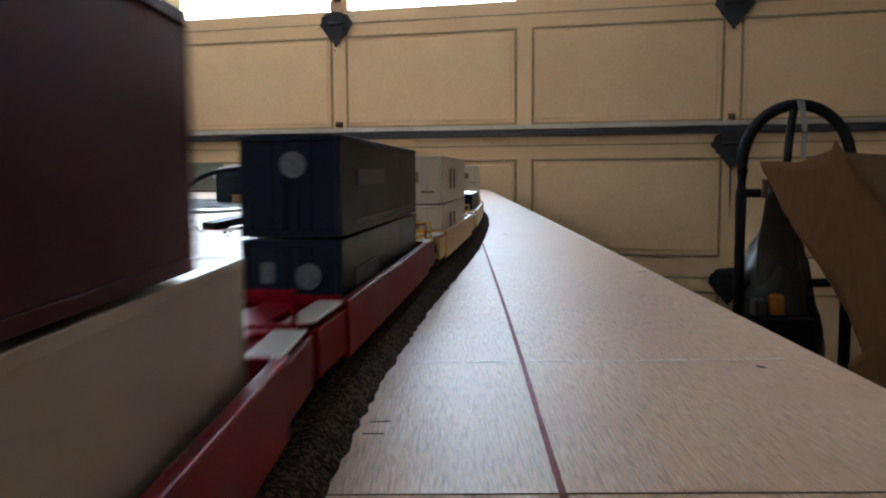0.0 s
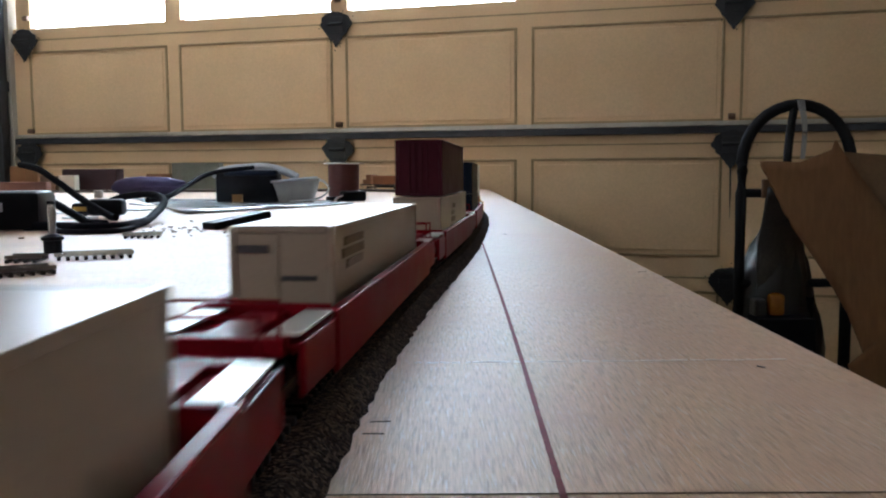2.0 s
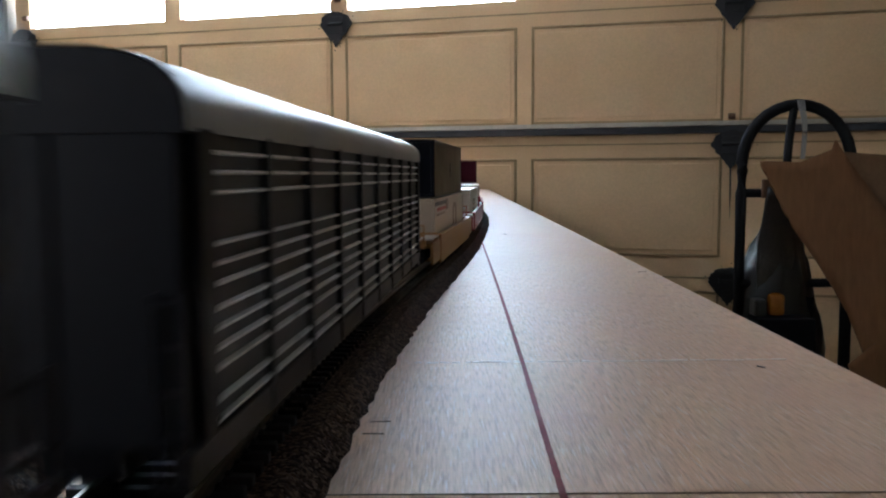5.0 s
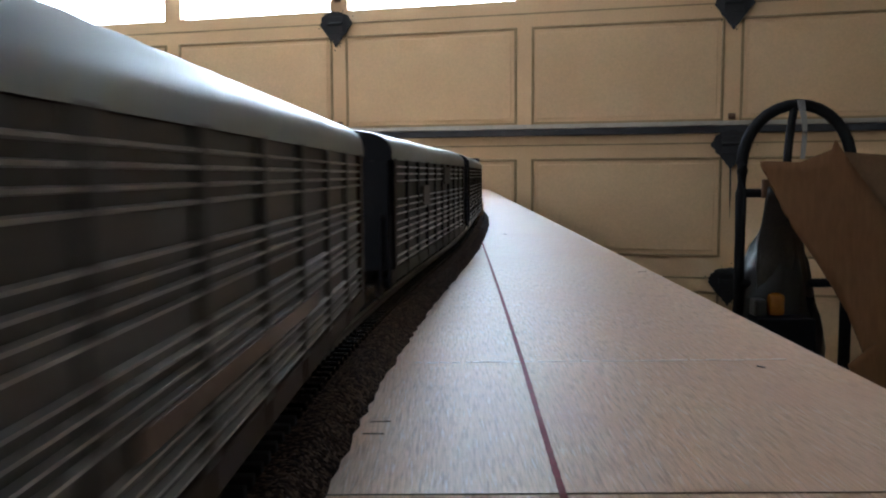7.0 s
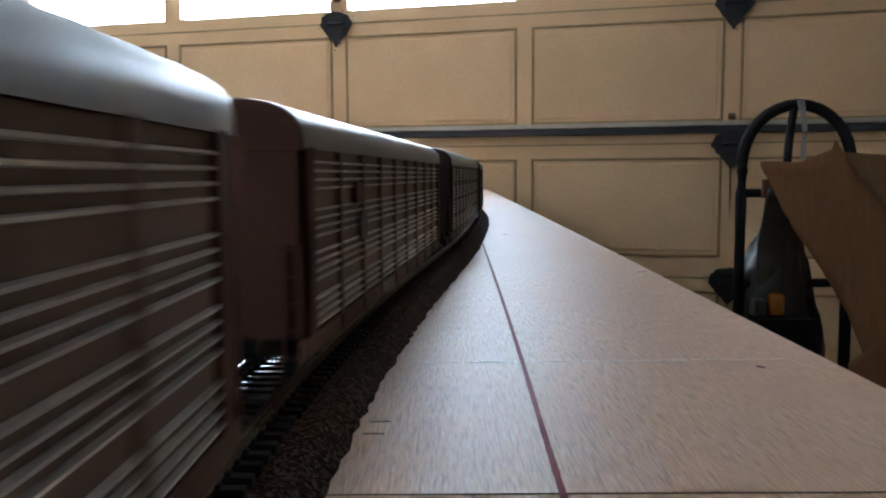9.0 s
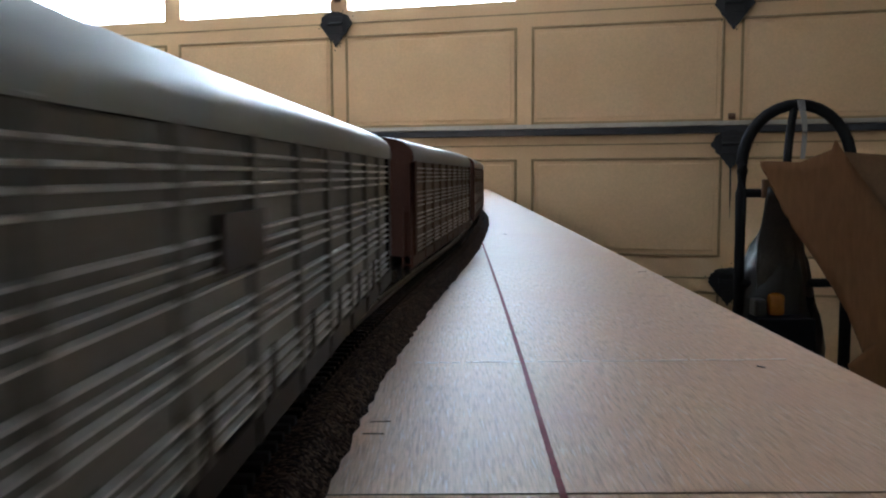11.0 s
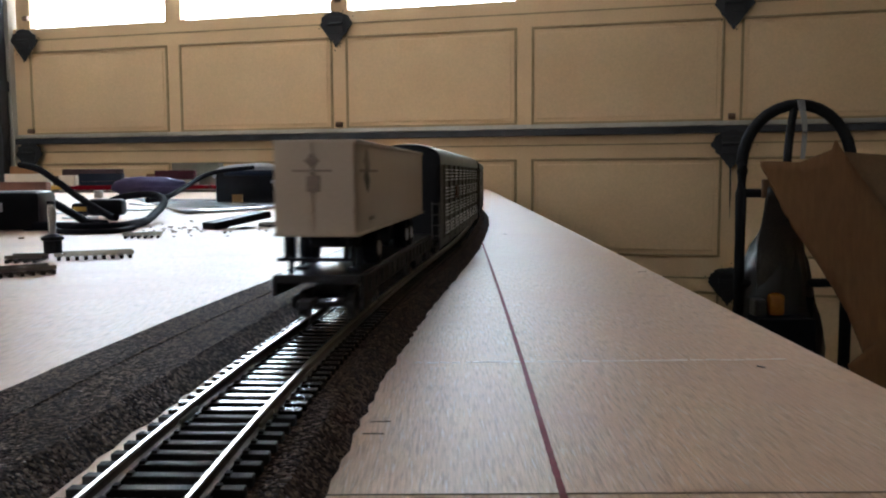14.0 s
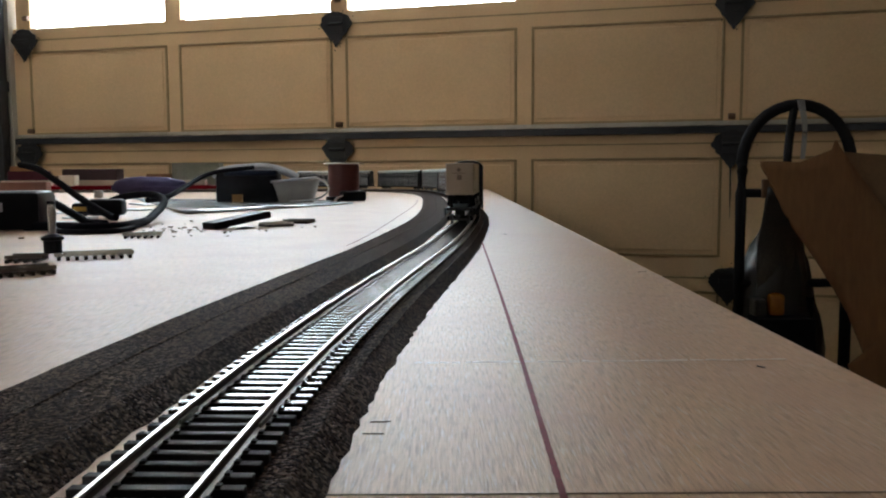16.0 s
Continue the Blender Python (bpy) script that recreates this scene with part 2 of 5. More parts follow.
def tube(bm, pts, r, seg=8):
    """A round tube along points."""
    pts = [Vector(p) for p in pts]
    rings = []
    for i, p in enumerate(pts):
        d = (pts[min(i + 1, len(pts) - 1)] - pts[max(i - 1, 0)]).normalized()
        u = d.cross(Vector((0, 0, 1)))
        if u.length < 1e-4:
            u = d.cross(Vector((0, 1, 0)))
        u.normalize()
        w = d.cross(u)
        rings.append([bm.verts.new(p + (u * math.cos(a) + w * math.sin(a)) * r) for a in (2 * math.pi * k / seg for k in range(seg))])
    for a, b in zip(rings, rings[1:]):
        for k in range(seg):
            bm.faces.new((a[k], a[(k + 1) % seg], b[(k + 1) % seg], b[k]))
    bm.faces.new(rings[0][::-1])
    bm.faces.new(rings[-1])
    return bm


def smooth_points(pts, n=10):
    """A Hermite curve through the points."""
    P = np.array(pts, float)
    d = np.r_[0, np.cumsum(np.linalg.norm(np.diff(P, axis=0), axis=1))]
    g = np.gradient(P, d, axis=0)
    out = []
    for i in range(len(P) - 1):
        h = d[i + 1] - d[i]
        for k in range(n):
            t = k / n
            out.append((2 * t**3 - 3 * t**2 + 1) * P[i] + (t**3 - 2 * t**2 + t) * h * g[i] + (-2 * t**3 + 3 * t**2) * P[i + 1] + (t**3 - t**2) * h * g[i + 1])
    out.append(P[-1])
    return np.array(out)


def lathe(bm, profile, seg=32, m=None):
    """A body turned about z from (radius, height) pairs."""
    rings = []
    for r, z in profile:
        rings.append([bm.verts.new((m or Matrix()) @ Vector((r * math.cos(2 * math.pi * k / seg), r * math.sin(2 * math.pi * k / seg), z))) for k in range(seg)])
    for a, b in zip(rings, rings[1:]):
        for k in range(seg):
            bm.faces.new((a[k], a[(k + 1) % seg], b[(k + 1) % seg], b[k]))
    bm.faces.new(rings[0][::-1])
    bm.faces.new(rings[-1])
    return bm


def prism(bm, outline, z0, z1, m=None):
    """A flat shape in x and y, from height z0 to z1."""
    mm = m or Matrix()
    lo = [bm.verts.new(mm @ Vector((x, y, z0))) for x, y in outline]
    hi = [bm.verts.new(mm @ Vector((x, y, z1))) for x, y in outline]
    n = len(outline)
    for k in range(n):
        bm.faces.new((lo[k], lo[(k + 1) % n], hi[(k + 1) % n], hi[k]))
    bm.faces.new(lo[::-1])
    bm.faces.new(hi)
    return bm


def finish(name, bm, material, smooth=False):
    bmesh.ops.recalc_face_normals(bm, faces=bm.faces)
    me = bpy.data.meshes.new(name)
    bm.to_mesh(me)
    bm.free()
    me.materials.append(material)
    if smooth:
        me.shade_smooth()
        me.set_sharp_from_angle(angle=radians(35))
    return me


def part(name, bm, material, parent, label="", smooth=False):
    """Link a bmesh as one mesh under a thing or a part."""
    ob = new(name, finish(name, bm, material, smooth))
    ob.parent = parent
    if label:
        ob["label"] = label
    return ob


def thing(name, label, category, group="", kind="", m=None):
    ob = new(name)
    ob.empty_display_size = 0.02
    if m is not None:
        ob.matrix_world = m
    return tagged(ob, label, category, group, kind)


def solo(name, bm, material, label, category, group="", kind="", smooth=False, m=None):
    ob = new(name, finish(name, bm, material, smooth))
    if m is not None:
        ob.matrix_world = m
    return tagged(ob, label, category, group, kind)


# ---- the track's centre line ----
LINE = smooth_points([(-1.4, 1.6), (-1.4, 0.4), (-1.4, -0.6), (-1.38, -1.2), (-1.2, -1.6), (-0.85, -1.84), (-0.5, -1.80), (-0.2, -1.58), (-0.075, -1.2), (-0.053, -0.8), (-0.0515, -0.2), (-0.0500, 0.06), (-0.0495, 0.125), (-0.047, 0.20),
                      (-0.0425, 0.264), (-0.0379, 0.314), (-0.0322, 0.37), (-0.0215, 0.462), (-0.0015, 0.628), (0.0180, 0.85), (0.029, 1.0), (0.038, 1.19), (0.041, 1.38),
                      (0.0395, 1.6), (0.036, 1.77), (0.014, 2.32), (-0.038, 2.70), (-0.112, 2.905), (-0.21, 3.04), (-0.33, 3.12), (-0.47, 3.16), (-0.65, 3.17),
                      (-1.2, 3.17), (-1.65, 3.17), (-1.90, 3.12), (-2.08, 2.97), (-2.15, 2.75), (-2.15, 2.3), (-2.15, 0.5), (-2.15, -0.6)], 24)
ARC = np.r_[0, np.cumsum(np.linalg.norm(np.diff(LINE, axis=0), axis=1))]
_near = np.argmin(np.hypot(LINE[:, 0] + 0.0505, LINE[:, 1]))
ARC = ARC - ARC[_near] + LINE[_near, 1]


def on_line(s, side=0.0):
    """The place s metres along the track, side metres to its right, and the way it runs there."""
    p = np.array([np.interp(s, ARC, LINE[:, k]) for k in (0, 1)])
    q = np.array([np.interp(s + 0.004, ARC, LINE[:, k]) for k in (0, 1)])
    o = np.array([np.interp(s - 0.004, ARC, LINE[:, k]) for k in (0, 1)])
    d = (q - o) / np.hypot(*(q - o))
    return p + side * np.array([d[1], -d[0]]), d


RAIL_Z = 0.0095
SPEED = 0.278


def car_pose(s, half):
    """A car's pose with its bogies on the track at s - half and s + half."""
    a, _ = on_line(s - half)
    b, _ = on_line(s + half)
    c, d = (a + b) / 2, b - a
    return pose(c[0], c[1], RAIL_Z, 0, 0, math.degrees(math.atan2(d[1], d[0])))


# ---- room ----
def room():
    def wall(name, a0, a1, b0, b1, z0, z1, material, label):
        bm = bmesh.new()
        box(bm, (a0 + a1) / 2, -(b0 + b1) / 2, (z0 + z1) / 2, a1 - a0, b1 - b0, z1 - z0)
        return solo(name, bm, material, label, "wall", kind="structure", m=DOOR_M)

    L, R = -2.62, 3.1
    wall("floor", L - .1, R + .1, -0.3, BACK_B + .1, FLOOR_Z - 0.1, FLOOR_Z, CONCRETE, "bare grey concrete garage floor")["category"] = "floor"
    wall("ceiling", L - .1, R + .1, -0.3, BACK_B + .1, CEIL_Z, CEIL_Z + 0.1, CEILING, "plain white garage ceiling")["category"] = "ceiling"
    wall("wall_west", L - 0.1, L, -0.15, BACK_B, FLOOR_Z, CEIL_Z, WALL, "dim tan garage side wall")
    wall("wall_east", R, R + 0.1, -0.15, BACK_B, FLOOR_Z, CEIL_Z, WALL, "dim tan garage side wall")
    # unseen back wall with an opening added for the fill lamp
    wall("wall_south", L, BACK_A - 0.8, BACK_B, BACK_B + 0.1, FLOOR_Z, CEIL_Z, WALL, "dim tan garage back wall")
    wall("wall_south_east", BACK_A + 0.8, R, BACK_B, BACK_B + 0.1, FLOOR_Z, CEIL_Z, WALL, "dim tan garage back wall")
    wall("wall_south_sill", BACK_A - 0.8, BACK_A + 0.8, BACK_B, BACK_B + 0.1, FLOOR_Z, 0.3, WALL, "dim tan wall below the opening added for a fill lamp")
    wall("wall_south_head", BACK_A - 0.8, BACK_A + 0.8, BACK_B, BACK_B + 0.1, 1.2, CEIL_Z, WALL, "dim tan wall above the opening added for a fill lamp")
    # wall round the garage door
    wall("wall_north_west", L, DOOR_L + 0.001, -0.15, 0.03, FLOOR_Z, CEIL_Z, WALL, "dim tan wall beside the garage door")
    wall("wall_north_east", DOOR_R - 0.001, R, -0.15, 0.03, FLOOR_Z, CEIL_Z, WALL, "dim tan wall beside the garage door")
    wall("wall_north_head", DOOR_L + 0.001, DOOR_R - 0.001, -0.15, 0.03, SECTIONS[-1] - 0.001, CEIL_Z, WALL, "dim tan wall above the garage door")
    bm = bmesh.new()
    box(bm, 0.2, 0.5, 1.0, 7.0, 0.02, 3.0)
    solo("backdrop", bm, SKY_GLOW, "bright daylight outside the garage door windows", "sky", kind="structure", m=DOOR_M)


SECTIONS = [FLOOR_Z, -0.36, 0.180, 0.722, 1.30]
DOOR_L, DOOR_R = STILE0 - 3 * PANEL - 0.06, STILE0 + 3 * PANEL + 0.02


def garage_door():
    door = thing("garage_door", "closed cream sectional garage door with framed panels and a lit window row", "garage door", kind="structure", m=DOOR_M)
    for i, (z0, z1) in enumerate(zip(SECTIONS, SECTIONS[1:])):
        bm = bmesh.new()
        windows = i == 3
        if not windows:
            box(bm, (DOOR_L + DOOR_R) / 2, 0.025, (z0 + z1) / 2, DOOR_R - DOOR_L, 0.05, z1 - z0 - 0.002, 0.002)
        else:
            zb, zt = z0 + 0.057, z1 - 0.08
            box(bm, (DOOR_L + DOOR_R) / 2, 0.025, (z0 + zb) / 2, DOOR_R - DOOR_L, 0.05, zb - z0 - 0.002, 0.001)
            box(bm, (DOOR_L + DOOR_R) / 2, 0.025, (z1 + zt) / 2, DOOR_R - DOOR_L, 0.05, z1 - zt, 0.002)
            for k in range(-3, 4):
                c = STILE0 + k * PANEL
                box(bm, min(max(c, DOOR_L + 0.04), DOOR_R - 0.04), 0.025, (zb + zt) / 2, 0.08, 0.046, zt - zb + 0.01)
        section = part("section", bm, DOOR_PAINT, door)
        for k in range(-3, 3):
            c = STILE0 + (k + 0.5) * PANEL
            w = PANEL - 0.062
            zb, zt = z0 + 0.085, z1 - 0.055
            if windows:
                bm = bmesh.new()
                box(bm, c, 0.03, (z0 + z1) / 2 - 0.03, PANEL - 0.07, 0.006, z1 - z0 - 0.07)
                # unseen right-hand windows filled solid to keep daylight off that side
                if k >= 0:
                    part("panel", bm, DOOR_PAINT, section)
                    continue
                p = part("pane", bm, PANE, section, "clear glass pane lit by daylight")
                p.visible_shadow = False
                continue
            # moulding ring round the panel, darkened for groove shade, then the flat panel inside
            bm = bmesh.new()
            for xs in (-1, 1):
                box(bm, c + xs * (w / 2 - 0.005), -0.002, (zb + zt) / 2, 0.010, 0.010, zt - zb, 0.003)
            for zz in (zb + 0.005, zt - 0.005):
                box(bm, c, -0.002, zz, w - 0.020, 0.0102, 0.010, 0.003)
            part("moulding", bm, DOOR_SHADE_LINE, section, "thin moulding round a panel, darkened as its groove's shade")
            bm = bmesh.new()
            box(bm, c, 0.0, (zb + zt) / 2, w - 0.05, 0.008, zt - zb - 0.05, 0.003)
            part("panel", bm, DOOR_PAINT, section)
    # strips where the sections meet, the joint's shadow put in as dark colour
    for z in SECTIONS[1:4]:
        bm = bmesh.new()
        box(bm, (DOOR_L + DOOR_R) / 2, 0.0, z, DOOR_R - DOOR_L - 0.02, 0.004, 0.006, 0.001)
        part("seam", bm, DOOR_SHADE_LINE, door, "seam between two sections, its shade put in as dark colour")
    # steel strut above the seam: pale flange, lower face darkened for its shade
    for z in SECTIONS[2:3]:
        bm = bmesh.new()
        box(bm, (DOOR_L + DOOR_R) / 2, -0.012, z + 0.077, DOOR_R - DOOR_L - 0.02, 0.024, 0.018, 0.002)
        part("strut", bm, STEEL, door, "pale galvanised steel strut")
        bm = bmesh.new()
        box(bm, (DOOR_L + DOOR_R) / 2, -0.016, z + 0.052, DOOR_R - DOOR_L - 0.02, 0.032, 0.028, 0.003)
        part("strut", bm, DARK_STEEL, door, "lower face of the strut, darkened to stand for its shade")
    # hinges on the stiles with black grease run down from them
    rng = random.Random(4)
    for z in SECTIONS[1:4]:
        for k in range(-3, 4):
            c = STILE0 + k * PANEL
            if k == -3:
                c += 0.03
            if k in (-2, 0, 2):
                continue
            if z > 0:
                bm = bmesh.new()
                cyl(bm, (c - 0.012, -0.014, z + 0.103), (c + 0.014, -0.014, z + 0.103), 0.012, 12)
                part("bolt", bm, BROWN_WOOD, door, "rusty bolt head")
            bm = bmesh.new()
            box(bm, c, -0.036, z - 0.010, 0.07, 0.006, 0.070, 0.002)
            cyl(bm, (c - 0.035, -0.042, z - 0.006), (c + 0.035, -0.042, z - 0.006), 0.007, 12)
            part("hinge", bm, GREASE, door, "greasy black hinge plate")
            bm = bmesh.new()
            flat = Matrix(((1, 0, 0, 0), (0, 0, -1, 0), (0, 1, 0, 0), (0, 0, 0, 1)))
            n = 44
            out = []
            for j in range(n):
                t = 2 * math.pi * j / n
                q = 0.074 * (0.93 + 0.14 * rng.random())
                x, y = q * math.sin(t), q * math.cos(t) * 0.8
                if y < 0:
                    x *= max(0.10, 1 + y / 0.070)
                    y *= 1.6
                out.append((c + x, z - 0.012 + y))
            prism(bm, out, 0.030, 0.034, flat)
            # spatters round the stain and a thin run below it
            for _ in range(22):
                t, q = rng.uniform(0, 2 * math.pi), rng.uniform(0.055, 0.098)
                w = rng.uniform(0.0008, 0.0026)
                x, y = q * math.sin(t), q * math.cos(t) * 0.8
                if y < 0:
                    x *= max(0.15, 1 + y / 0.09)
                    y *= 1.5
                prism(bm, [(c + x + w * math.cos(e), z - 0.012 + y + w * 1.5 * math.sin(e)) for e in (0, 1.05, 2.1, 3.14, 4.2, 5.2)], 0.0300, 0.0325, flat)
            if k == 1 and z == SECTIONS[2]:
                prism(bm, [(c - 0.004, z - 0.09), (c + 0.003, z - 0.09), (c + 0.004, z - 0.20), (c + 0.001, z - 0.30), (c - 0.002, z - 0.22)], 0.0300, 0.0322, flat)
            part("grease_stain", bm, GREASE, door, "black grease run down from a hinge")
    # side rails that guide the rollers
    for a in (DOOR_L - 0.035, DOOR_R + 0.04):
        t = thing("door_rail", "dark steel guide rail beside the garage door", "door rail", m=DOOR_M)
        bm = bmesh.new()
        box(bm, a, -0.07, (FLOOR_Z + CEIL_Z) / 2, 0.055, 0.05, CEIL_Z - FLOOR_Z - 0.01, 0.004)
        part("channel", bm, DARK_STEEL, t)
        for z in (-0.3, 0.5, 1.2):
            bm = bmesh.new()
            box(bm, a, -0.025, z, 0.05, 0.05, 0.05, 0.003)
            part("bracket", bm, DARK_STEEL, t)


# ---- the layout table ----
def edge_x(y):
    return 0.1184 + 0.02036 * y


TABLE_Y0, TABLE_Y1, TABLE_X0 = -2.15, 3.36, -2.42


def table():
    t = thing("layout_table", "large plain plywood table top that carries the model railway", "table")
    bm = bmesh.new()
    prism(bm, [(TABLE_X0, TABLE_Y0), (edge_x(TABLE_Y0), TABLE_Y0), (edge_x(TABLE_Y1), TABLE_Y1), (TABLE_X0, TABLE_Y1)], -0.012, 0.0)
    part("table_top", bm, PLY, t)
    for x, y in ((-2.2, -1.9), (-0.1, -1.9), (-2.2, 0.6), (-0.05, 0.6), (-2.2, 3.1), (0.0, 3.1)):
        bm = bmesh.new()
        box(bm, x, y, (FLOOR_Z - 0.10) / 2, 0.088, 0.088, -FLOOR_Z - 0.10, 0.003)
        part("leg", bm, TIMBER, t)
    for x in (-2.2, -0.08):
        bm = bmesh.new()
        box(bm, x, 0.6, -0.056, 0.038, 5.3, 0.088, 0.003)
        part("beam", bm, TIMBER, t)
    # red pencil lines drawn on the sheet
    for pts in ([(0.0185, -0.25), (0.0222, 0.15), (0.0252, 0.263), (0.0335, 0.674), (0.0385, 1.0), (0.046, 1.6)], [(-0.0815, 0.70), (-0.0774, 0.764), (-0.0676, 1.058), (-0.060, 1.4), (-0.056, 1.683), (-0.060, 2.0)]):
        bm = bmesh.new()
        q = smooth_points(pts, 60)
        rng = random.Random(3)
        lo, hi = [], []
        for i, p in enumerate(q):
            d = q[min(i + 1, len(q) - 1)] - q[max(i - 1, 0)]
            d /= np.hypot(*d)
            w = 0.00072 * rng.uniform(0.85, 1.12)
            lo.append(bm.verts.new((p[0] - d[1] * w, p[1] + d[0] * w, 0.0004)))
            hi.append(bm.verts.new((p[0] + d[1] * w, p[1] - d[0] * w, 0.0004)))
        for i in range(len(q) - 1):
            bm.faces.new((lo[i], lo[i + 1], hi[i + 1], hi[i]))
        part("pencil_line", bm, RED_LINE, t, "red line drawn on the plywood")
    # a scraped pale line across, thin cracks and knots
    bm = bmesh.new()
    rng = random.Random(8)
    x = -0.008
    while x < 0.112:
        w = rng.uniform(0.001, 0.005)
        y = 0.2615 + 0.02 * (x + 0.008) + rng.uniform(-0.0005, 0.0005)
        box(bm, x, y, 0.0001, w, rng.uniform(0.0002, 0.0008), 0.00025)
        x += w * 0.9 + (0.0 if rng.random() < 0.6 else 0.0016)
    part("scrape", bm, PALE_LINE, t, "pale scraped line across the plywood")
    for x, y, sx, sy, a in ((0.0985, 0.2535, 0.0010, 0.0026, 35), (0.108, 0.157, 0.0007, 0.016, -20), (0.122, 0.506, 0.005, 0.0006, 0), (0.0625, 0.835, 0.004, 0.002, 0), (-0.0165, 0.1885, 0.005, 0.00018, 0), (-0.0155, 0.198, 0.005, 0.00014, 4), (0.045, 0.1515, 0.16, 0.00015, 0)):
        bm = bmesh.new()
        box(bm, 0, 0, 0.0001, sx, sy, 0.0003, m=pose(x, y, 0, 0, 0, a))
        part("mark", bm, INK_FADE if sx > 0.004 and sy < 0.0005 else INK_DARK, t, "small dark crack in the plywood")


# ---- cork roadbed and track ----
def roadbed(side, name, label, seed, feet):
    """Two cork strips side by side; feet holds each one's foot and shoulder, left then right."""
    bed = thing(name, label, "roadbed")
    rng = random.Random(seed)
    ss = np.arange(-3.95, 7.3, 0.006)
    for half in (-1, 1):
        foot, shoulder = feet[(half + 1) // 2]
        prof = [(0.0003, 0.0), (foot, 0.0), (shoulder, 0.0050), (0.0004, 0.0050)]
        vs, fs = [], []
        for s in ss:
            for o, z in prof:
                j = 0.00035 if o > 0.001 else 0.00012
                q, _ = on_line(s, side + half * (o + rng.uniform(-j, j) * (2.2 if z == 0 and o > 0.01 else 1)))
                vs.append((q[0], q[1], z + (rng.uniform(-j, j) * 0.6 if z > 0 else 0)))
        n = len(prof)
        for i in range(len(ss) - 1):
            for k in range(n):
                a, b = i * n + k, i * n + (k + 1) % n
                fs.append((a, b, b + n, a + n))
        fs += [tuple(range(n)), tuple(range(len(vs) - n, len(vs)))]
        me = bpy.data.meshes.new("cork_strip")
        me.from_pydata(vs, [], fs)
        bm = bmesh.new()
        bm.from_mesh(me)
        bpy.data.meshes.remove(me)
        part("cork_strip", bm, CORK, bed)
    return bed


def track():
    tr = thing("railway_track", "model railway track of nickel silver rail on black plastic ties", "railway track")
    ss = np.arange(-3.95, 7.3, 0.010)
    rail_prof = [(-0.0013, 0.0068), (0.0013, 0.0068), (0.0013, 0.0072), (0.0004, 0.0075), (0.0004, 0.0086), (0.00042, 0.0088), (0.00042, 0.0095), (-0.00042, 0.0095), (-0.00042, 0.0088), (-0.0004, 0.0086), (-0.0004, 0.0075), (-0.0013, 0.0072)]
    for side in (-0.0088, 0.0088):
        vs, fs, n = [], [], len(rail_prof)
        for s in ss:
            for o, z in rail_prof:
                q, _ = on_line(s, side + o)
                vs.append((q[0], q[1], z))
        for i in range(len(ss) - 1):
            for k in range(n):
                a, b = i * n + k, i * n + (k + 1) % n
                fs.append((a, b, b + n, a + n))
        me = bpy.data.meshes.new("rail")
        me.from_pydata(vs, [], fs)
        bm = bmesh.new()
        bm.from_mesh(me)
        bpy.data.meshes.remove(me)
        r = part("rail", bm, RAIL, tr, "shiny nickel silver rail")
        # head faces keep the bright metal, sides and foot take the darker one
        r.data.materials.append(DARK_RAIL)
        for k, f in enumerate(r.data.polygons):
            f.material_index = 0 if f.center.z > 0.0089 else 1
    # ties: the nearest are parts, the rest one mesh
    bm = bmesh.new()
    box(bm, 0, 0, 0.0060, 0.0026, 0.0305, 0.0020, 0.00025)
    for y in (-0.0088, 0.0088):
        for o in (-0.0019, 0.0019):
            box(bm, 0, y + o, 0.0072, 0.0016, 0.0010, 0.0007)
    tie_mesh = finish("tie", bm, TIE)
    old_mesh = tie_mesh.copy()
    old_mesh.materials[0] = OLD_TIE
    rng = random.Random(5)
    rest = bmesh.new()
    PITCH = 0.0060
    for k in range(int(11.2 / PITCH)):
        s = -3.9 + k * PITCH
        p, d = on_line(s)
        m = pose(p[0], p[1], 0, 0, 0, math.degrees(math.atan2(d[1], d[0])) + rng.uniform(-0.6, 0.6))
        if 0.04 < s < 1.82:
            ob = new("tie", tie_mesh if s > 0.186 else old_mesh)
            ob.parent = tr
            ob.matrix_basis = m
        else:
            vs = [rest.verts.new(m @ Vector((sx * 0.0013, sy * 0.01525, z))) for z in (0.005, 0.007) for sx, sy in ((-1, -1), (1, -1), (1, 1), (-1, 1))]
            for f in ((4, 5, 6, 7), (0, 1, 5, 4), (1, 2, 6, 5), (2, 3, 7, 6), (3, 0, 4, 7)):
                rest.faces.new([vs[i] for i in f])
    tagged(part("tie_strip", rest, TIE, tr), kind="stuff")
    # thin webs that hold the ties together
    bm = bmesh.new()
    for side in (-0.0088, 0.0088):
        for k in range(600):
            s = 0.02 + k * PITCH / 2
            if s > 1.9:
                break
            p, d = on_line(s, side)
            box(bm, 0, 0, 0.0057, PITCH / 2 + 0.0002, 0.0022, 0.0012, m=pose(p[0], p[1], 0, 0, 0, math.degrees(math.atan2(d[1], d[0]))))
    part("tie_web", bm, TIE, tr)
    # rail joiners
    for side, s in ((-0.0088, 0.178), (0.0088, 0.176)):
        p, d = on_line(s, side)
        bm = bmesh.new()
        for o in (-0.0009, 0.0009):
            box(bm, 0, o, 0.0076, 0.011, 0.0005, 0.0014)
        box(bm, 0, 0, 0.0069, 0.011, 0.0032, 0.0004)
        j = part("rail_joiner", bm, RAIL, tr)
        j.matrix_basis = pose(p[0], p[1], 0, 0, 0, math.degrees(math.atan2(d[1], d[0])))


